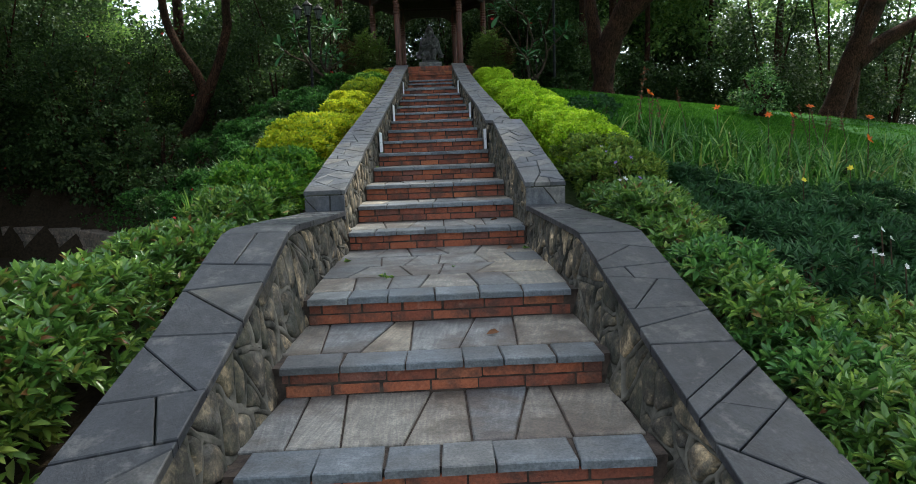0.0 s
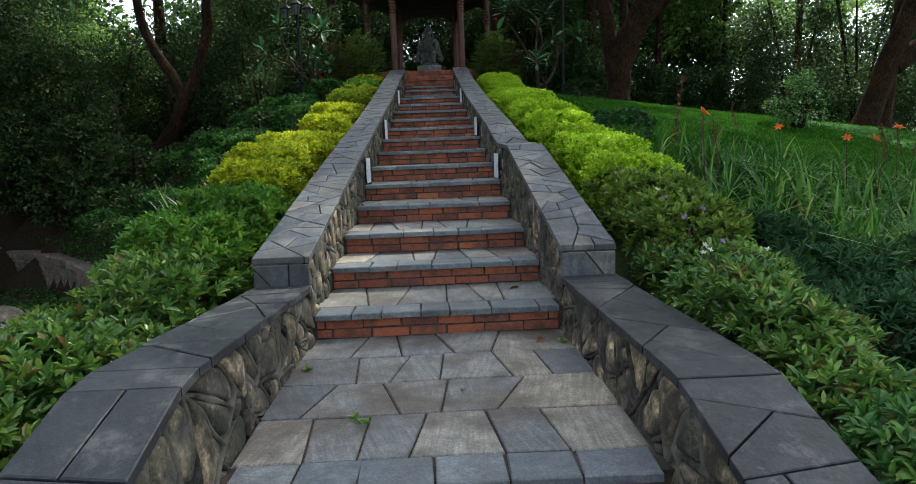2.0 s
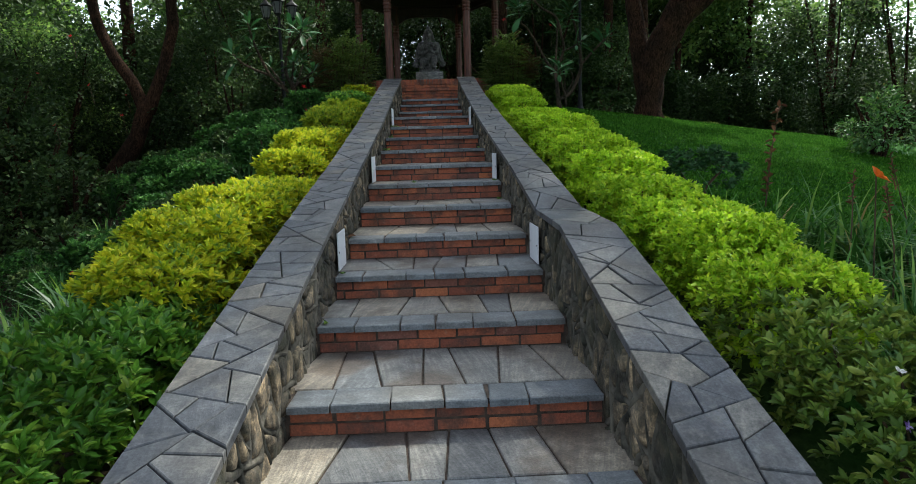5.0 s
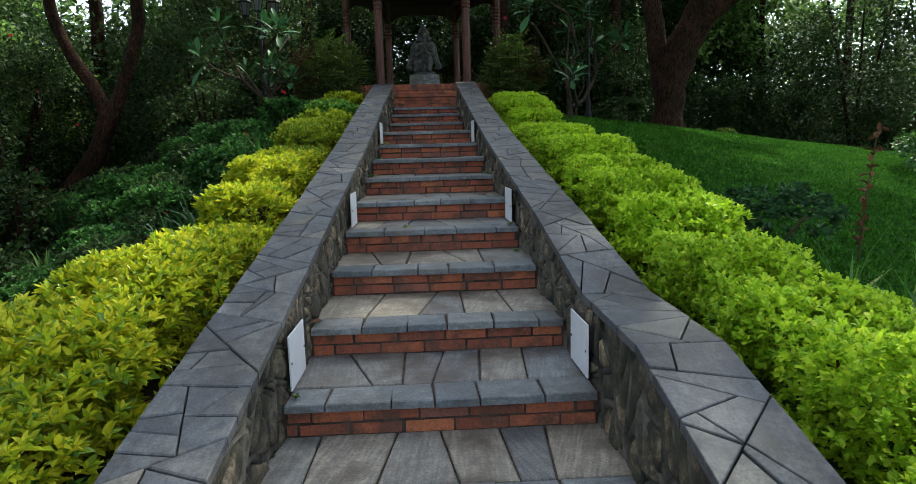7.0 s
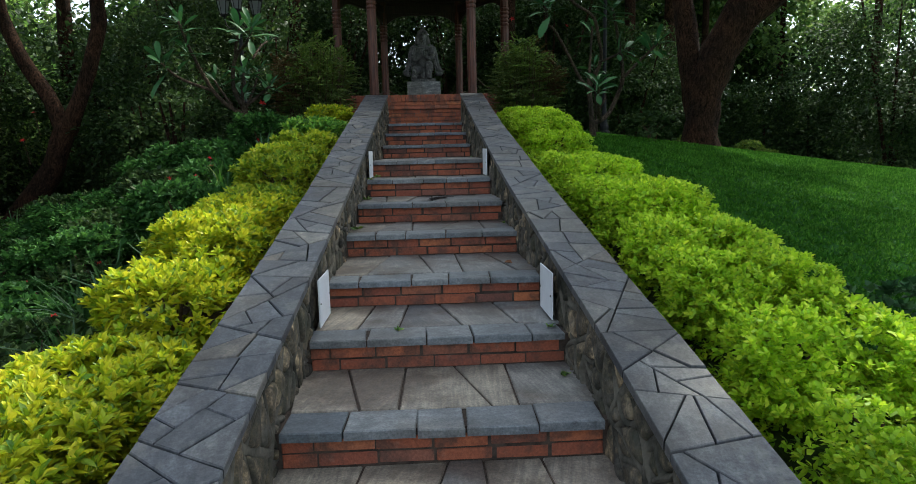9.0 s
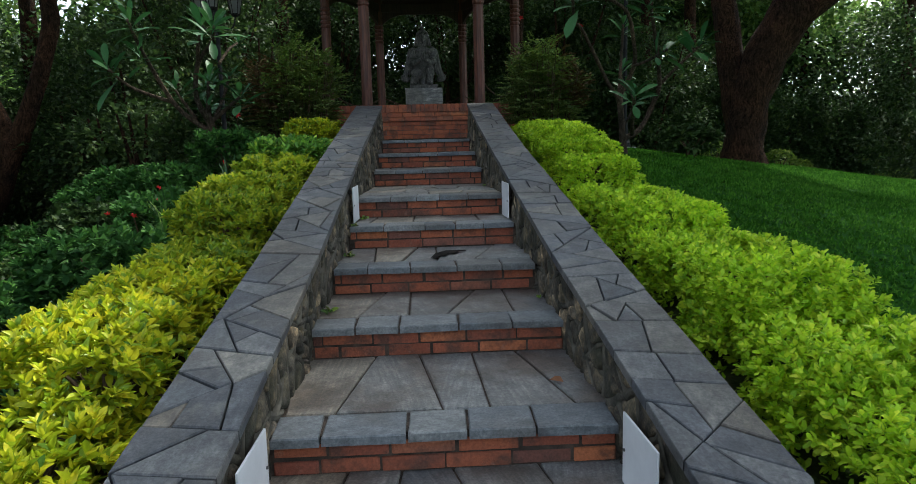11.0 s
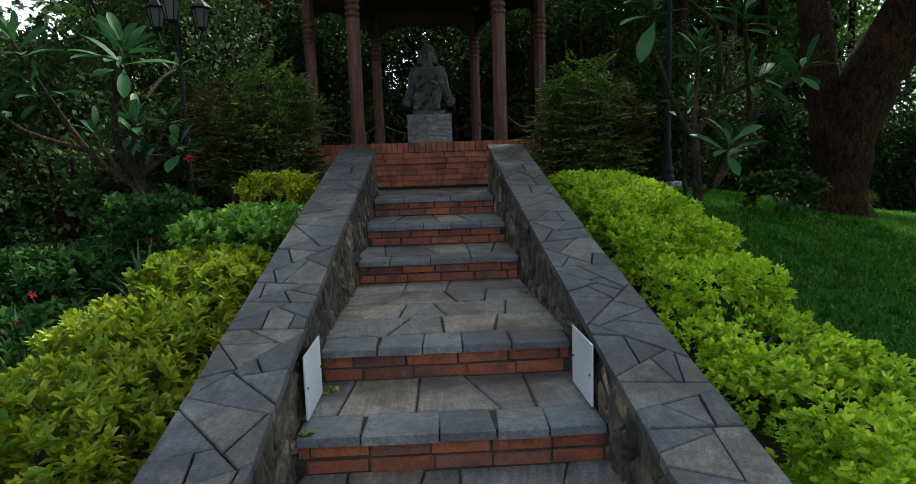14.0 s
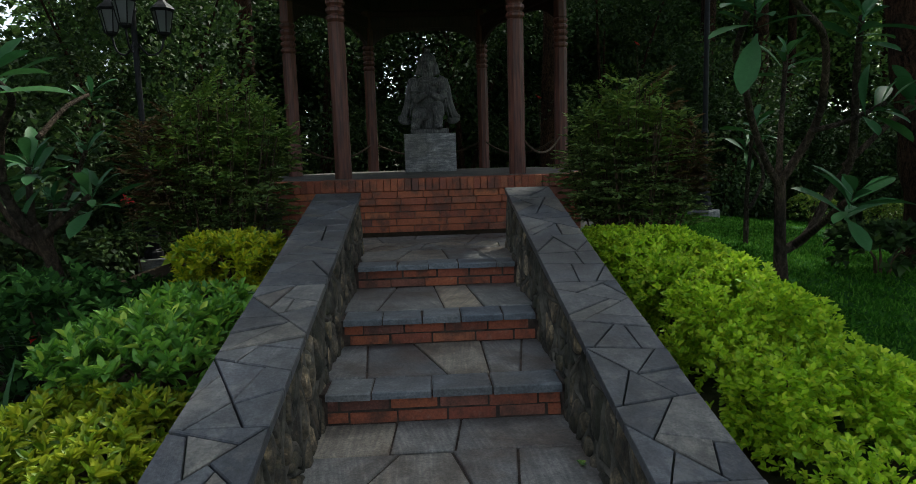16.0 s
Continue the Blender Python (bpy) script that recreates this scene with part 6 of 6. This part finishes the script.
# ---- lamp posts ----
def lamp_post(x, y, zlamp, turn):
    z = ground(x, y)
    root = empty("lamp_post", (x, y, z), turn)
    tagged(root, "black cast iron lamp post with hanging lanterns", "street lamp", "lamp posts by the pavilion")
    h = zlamp - z
    bm = bmesh.new()
    box(bm, (-0.17, -0.17, -0.05), (0.17, 0.17, 0.12), 0.01)
    part("footing", bm, PLINTH, root, "pale concrete footing")
    bm = bmesh.new()
    lathe(bm, [(0.12, 0.12), (0.12, 0.2), (0.09, 0.24), (0.1, 0.32), (0.07, 0.4), (0.06, 0.6), (0.045, 0.7), (0.04, 1.2), (0.055, 1.25), (0.038, 1.3), (0.035, h + 0.1), (0.05, h + 0.14), (0.02, h + 0.25)], 12)
    part("pole", bm, IRON, root)
    for i in range(3):
        a = 2 * math.pi * i / 3 + 0.5
        dx, dy = math.cos(a), math.sin(a)
        bm = bmesh.new()
        pts = [(0.03 * dx, 0.03 * dy, h - 0.25), (0.15 * dx, 0.15 * dy, h - 0.38), (0.3 * dx, 0.3 * dy, h - 0.32), (0.36 * dx, 0.36 * dy, h - 0.12)]
        c = curve_pts([(*p, 0.013) for p in pts], 12)
        limb(bm, c[:, :3], c[:, 3], 6)
        part("arm", bm, IRON, root)
        bm = bmesh.new()
        lathe(bm, [(0.05, 0.0), (0.09, 0.02), (0.14, 0.04), (0.155, 0.06), (0.12, 0.1), (0.06, 0.15), (0.02, 0.2)], 6, (0, 0, 0.24))
        ln = part("lantern", bm, IRON, root)
        ln.location = (0.36 * dx, 0.36 * dy, h - 0.1)
        bm = bmesh.new()
        lathe(bm, [(0.03, -0.04), (0.07, -0.01), (0.075, 0.015)], 6)
        part("lantern_base", bm, IRON, ln)
        for q in range(6):
            b = 2 * math.pi * q / 6
            bm = bmesh.new()
            limb(bm, [(0.075 * math.cos(b), 0.075 * math.sin(b), 0.0), (0.13 * math.cos(b), 0.13 * math.sin(b), 0.27)], [0.007, 0.007], 4)
            part("lantern_bar", bm, IRON, ln)
        bm = bmesh.new()
        lathe(bm, [(0.066, 0.01), (0.12, 0.27)], 6)
        part("pane", bm, GLASS, ln, "frosted lantern glass")
    return root


GLASS, gnt, gb = material("lantern_glass", 0.35)
gb.inputs["Base Color"].default_value = (0.14, 0.145, 0.15, 1)
gb.inputs["Transmission Weight"].default_value = 0.35
lamp_post(-3.62, 17.1, 5.42, 10)
lamp_post(4.0, 17.9, 6.2, 40)


# ---- low retaining wall, rocks and path on the west side ----
LOW = WALL_LINE
low_wall = empty("wall_garden", (0, 0, 0))
tagged(low_wall, "low curved rubble retaining wall beside the path", "wall", kind="structure")
lc = curve_pts([(x, y, 0, 0) for x, y in LOW], 44)
for a, b in zip(lc, lc[1:]):
    ang = math.atan2(b[1] - a[1], b[0] - a[0])
    ln = math.hypot(b[0] - a[0], b[1] - a[1])
    top = -0.26
    for row in range(4):
        bm = bmesh.new()
        box(bm, (-ln / 2 + 0.006, -0.15 - 0.02 * (row == 0), -0.1), (ln / 2 - 0.006, 0.15 + 0.02 * (row == 0), 0.1 if row else 0.06), 0.02)
        for v in bm.verts:
            v.co += Vector((noise.noise(v.co * 9 + Vector((a[0], row, 0))), noise.noise(v.co * 9 + Vector((row, a[1], 4))), 0)) * 0.02
        st = part("wall_stone", bm, ROCK, low_wall)
        st.location = ((a[0] + b[0]) / 2, (a[1] + b[1]) / 2, top - 0.06 - row * 0.2)
        st.rotation_euler = (0, 0, ang)


def rock(x, y, r, squash, lift):
    bm = bmesh.new()
    bmesh.ops.create_icosphere(bm, subdivisions=3, radius=r)
    off = Vector((x, y, r))
    for v in bm.verts:
        k = 1 + 0.28 * noise.noise(v.co / r * 1.1 + off) + 0.1 * noise.noise(v.co / r * 3.0 + off)
        v.co = Vector((v.co.x * k * 1.3, v.co.y * k, v.co.z * k * squash))
    ob = part("rock", bm, ROCK, smooth=True)
    ob.location = (x, y, ground(x, y) + lift)
    return tagged(ob, "weathered grey-brown garden boulder", "rock", "rocks beside the path")


for x, y, r, q in ((-4.9, 5.4, 0.42, 0.55), (-6.2, 6.4, 0.5, 0.5), (-4.6, 4.2, 0.36, 0.6), (-5.9, 5.0, 0.45, 0.5), (-7.2, 8.6, 0.35, 0.5), (-5.6, 7.6, 0.5, 0.55), (-6.0, 8.3, 0.3, 0.6)):
    rock(x, y, r, q, 0.05)
path = empty("path", (0, 0, 0))
tagged(path, "grey stone garden path below the slope", "path", kind="structure")
for p in crazy([(-9.5, 4.0), (-6.2, 4.0), (-6.6, 9.0), (-10.5, 11.0)], 0.35, 0.6):
    slab("path_slab", inset(p, 0.012), lambda u, v, h: (u, v, ground(u, v) + 0.06 + h), 0.08, SLATE, path, 0.01)

# ---- flowers ----
def flower(name, label, at, mat, r, n, parent=None, stalk=0.0, group=""):
    root = new(name)
    root.matrix_world = pose(*at, R.uniform(20, 65), 0, R.uniform(-70, 70))
    tagged(root, label, "flower", group)
    a = np.arange(n) * 2 * math.pi / n + R.uniform(0, 1)
    D = np.stack([np.cos(a), np.sin(a), np.full(n, 0.8)], 1)
    leaves("petal_ring", np.zeros((n, 3)), D, r, 0.5, mat, root, "", 0.35, 0.2, kind="")
    if stalk:
        bm = bmesh.new()
        limb(bm, [(0.05, 0.03, -stalk), (0.03, 0.02, -stalk * 0.5), (0, 0, 0)], [0.006, 0.005, 0.004], 5)
        bmesh.ops.transform(bm, matrix=root.matrix_world.to_3x3().inverted().to_4x4(), verts=bm.verts)
        part("stalk", bm, STEM, root)
    return root


for x, y, z in ((2.44, 3.84, 1.8), (4.0, 4.2, 1.52), (4.35, 4.3, 1.5), (4.5, 4.2, 1.6), (5.3, 4.3, 1.45), (4.9, 3.7, 1.2), (3.6, 4.7, 1.65)):
    flower("lily_flower", "orange daylily flower on a thin stalk", (x, y, z), ORANGE, R.uniform(0.05, 0.07), 6, None, z - ground(x, y), "orange lilies in the grass")
for i in range(9):
    x, y = R.uniform(2.6, 5.5), R.uniform(3.4, 5.2)
    root = empty("seed_stalk", (x, y, ground(x, y)))
    tagged(root, "thin dry brown seed stalk in the grass", "plant", "seed stalks in the grass")
    bm = bmesh.new()
    h = R.uniform(0.55, 0.85)
    dx = R.uniform(-0.15, 0.15)
    limb(bm, [(0, 0, 0), (dx * 0.3, 0, h * 0.5), (dx, 0.05, h)], [0.006, 0.005, 0.003], 5)
    part("stalk", bm, STEM, root)
    n = 26
    t = RNG.uniform(0.7, 1, n)
    P = np.stack([dx * t, 0.05 * t, h * t], 1)
    leaves("seed_head", P, sphere_pts(n) + np.array([0, 0, 1]), 0.04, 0.3, LITTER, root)
for i in range(16):
    y = R.uniform(1.0, 2.6)
    x = interp(CAP_OUT, y) + R.uniform(0.25, 0.75)
    flower("small_flower", "small pale violet flower on the shrub", (x, y, interp(EAST_CAP, max(y, 1.7)) + R.uniform(-0.02, 0.13) - 0.3 * max(0, x - 1.65)), R.choice((WHITE, WHITE, VIOLET)), 0.022, 5, None, 0.12, "small flowers on the shrub")
for i in range(12):
    x, y = R.uniform(2.2, 2.9), R.uniform(-1.2, 0.3)
    flower("small_flower", "small white flower in the bed", (x, y, ground(x, y) + R.uniform(0.38, 0.5)), WHITE, 0.022, 5, None, 0.3, "small white flowers in the bed")
for x, y, z, m in ((4.6, 2.2, 0.75, ORANGE), (5.4, 1.6, 0.55, RED), (3.2, 2.0, 0.85, YELLOWP), (4.0, 2.6, 0.95, YELLOWP)):
    flower("small_flower", "small bright flower in the bed", (x, y, ground(x, y) + 0.5), m, 0.035, 6, None, 0.5, "bright flowers in the bed")
for i in range(26):
    x, y = R.uniform(-11, -6.0), R.uniform(12.5, 15.5)
    z = ground(x, y) + R.uniform(0.6, 3.6)
    flower("hibiscus_flower", "small red flower among dark leaves", (x, y - 0.6, z), RED, R.uniform(0.03, 0.05), 5, None, 0.35, "red flowers among the dark shrubs")
for i in range(22):
    x, y = R.uniform(-4.4, -1.95), R.uniform(6.2, 12.2)
    flower("slope_flower", "small pink-red flower on the shaded slope", (x, y, ground(x, y) + R.uniform(0.3, 0.55)), RED, R.uniform(0.025, 0.04), 5, None, 0.4, "red flowers on the shaded slope")
for x, y, z in ((2.2, 19.6, 5.6), (1.9, 19.8, 4.6), (3.5, 19.5, 5.4), (-2.6, 14.2, 3.35), (-2.3, 14.4, 3.3)):
    flower("hibiscus_flower", "small red flower among dark leaves", (x, y, z), RED, 0.07, 5, None, 0.6, "red flowers among the dark shrubs")

# ---- bamboo edging in the bed ----
for x, y, ln, rz in ((2.1, 0.3, 1.1, -6), (3.05, 0.12, 0.95, -14), (3.1, 2.35, 1.2, -4), (4.6, -0.3, 0.9, -30)):
    root = empty("bamboo_edging", (x, y, ground(x, y)), rz)
    tagged(root, "low edging of stacked brown bamboo canes", "edging", "bamboo edgings in the bed")
    for i in range(5):
        bm = bmesh.new()
        n = 9
        pts = [(-ln / 2 + ln * k / n + R.uniform(-0.004, 0.004), R.uniform(-0.006, 0.006), 0.03 + 0.036 * i + 0.008 * math.sin(k * 0.7 + i)) for k in range(n + 1)]
        limb(bm, pts, [0.017 + 0.003 * (k % 3 == 0) for k in range(n + 1)], 7)
        part("cane", bm, CANE, root)
    for sx in (-0.4, 0.0, 0.42):
        bm = bmesh.new()
        limb(bm, [(sx * ln, 0.035, -0.1), (sx * ln, 0.035, 0.28)], [0.018, 0.016], 7)
        part("stake", bm, CANE, root)

# ---- lawn shrubs ----
shrubbery("rounded dark green shrub on the lawn", 6.95, 10.3, 0.5, 1.0, 1900, 0.06, SHADY)
bush("rose_shrub", "dark blue-green low shrub beside the hedge", 2.35, 6.1, 0.4, 0.4, 0.5, BLUE, 120, 0.06, 0.6, 7, "", 1.2, "shrub")
bush("rose_shrub", "dark green low plant at the foot of the tree", 3.5, 13.4, 0.35, 0.3, 0.4, DARK, 120, 0.11, 0.5, 7, "", 1.2, "shrub")
for x, y in ((8.6, 20.4), (9.3, 20.9), (12.2, 21.6), (13.0, 21.9), (13.8, 21.8), (15.2, 21.4), (6.9, 20.0)):
    bush("border_shrub", "small yellow-green rounded shrub before the tall hedge", x, y, R.uniform(0.3, 0.5), 0.35, R.uniform(0.4, 0.65), OLIVE, 110, 0.07, 0.6, 7, "small shrubs before the hedge", 1.1, "shrub")
root = empty("weed_stalk", (3.1, 6.3, ground(3.1, 6.3)))
tagged(root, "tall thin weed with reddish leaves on the lawn", "plant")
bm = bmesh.new()
limb(bm, [(0, 0, 0), (0.03, 0, 0.45), (0.1, 0.02, 0.95)], [0.008, 0.007, 0.004], 5)
part("stalk", bm, STEM, root)
n = 40
t = RNG.uniform(0.1, 1, n)
leaves("leaf_spray", np.stack([0.1 * t * t, 0 * t, 0.95 * t], 1), sphere_pts(n) + np.array([0, 0, 0.5]), 0.07, 0.5, LITTER, root)

# ---- weeds and litter on the steps ----
def tuft(x, y, z, r, n=16, mat=None):
    root = empty("weed_tuft", (x, y, z))
    tagged(root, "small green weed growing from a joint in the steps", "weed", "weeds on the steps")
    leaves("leaf_tuft", RNG.normal(0, r * 0.25, (n, 3)) * np.array([1, 1, 0.1]), sphere_pts(n) * np.array([1, 1, 0.4]) + np.array([0, 0, 0.6]), r * RNG.uniform(0.5, 1.1, n), 0.5, mat or FRESH, root)
    return root


for k, x, dy, r in ((3, -0.32, 0.5, 0.07), (3, 0.69, 1.5, 0.06), (3, -0.68, 1.2, 0.06), (8, -0.62, 0.08, 0.05), (11, -0.2, 0.14, 0.05), (13, -0.55, 0.3, 0.08), (14, -0.53, 0.4, 0.08), (15, -0.5, 0.45, 0.07), (15, -0.52, 0.02, 0.06), (10, 0.58, 0.5, 0.06), (11, 0.56, 0.1, 0.05), (13, 0.56, 0.45, 0.05), (7, -0.64, 0.05, 0.05), (3, 0.1, 0.82, 0.03), (3, -0.36, 0.56, 0.06), (16, 0.5, 1.0, 0.05)):
    tuft(x, STEP_Y[k] + dy, RISE * k + 0.004, r * 0.55, 14, GREEN)
for k, x, dy in ((3, 0.6, 1.55), (4, 0.55, 0.5), (9, -0.6, 0.12), (2, 0.3, 0.4), (12, 0.5, 0.4)):
    root = empty("dead_leaf", (x, STEP_Y[k] + dy, RISE * k + 0.008))
    tagged(root, "fallen brown leaf on the step", "leaf", "fallen leaves on the steps")
    leaves("leaf", np.zeros((1, 3)), np.array([[R.uniform(-1, 1), R.uniform(-1, 1), 0.05]]), 0.07, 0.5, LITTER, root, kind="")
bm = bmesh.new()
outline = [(-0.1, -0.16), (-0.06, -0.18), (-0.03, -0.08), (-0.01, -0.1), (0.02, 0.0), (0.05, -0.03), (0.08, 0.05), (0.13, 0.06), (0.13, 0.1), (0.0, 0.1), (-0.07, 0.0)]
bm.faces.new([bm.verts.new((x, y, 0.0)) for x, y in outline])
r = bmesh.ops.extrude_face_region(bm, geom=bm.faces[:])
bmesh.ops.translate(bm, verts=[v for v in r["geom"] if isinstance(v, bmesh.types.BMVert)], vec=(0, 0, 0.0015))
bmesh.ops.recalc_face_normals(bm, faces=bm.faces)
stain = part("wet_stain", bm, WET)
stain.location = (0.08, STEP_Y[14] + 0.42, RISE * 14 + 0.006)
tagged(stain, "dark wet stain on a slate tread", "stain")
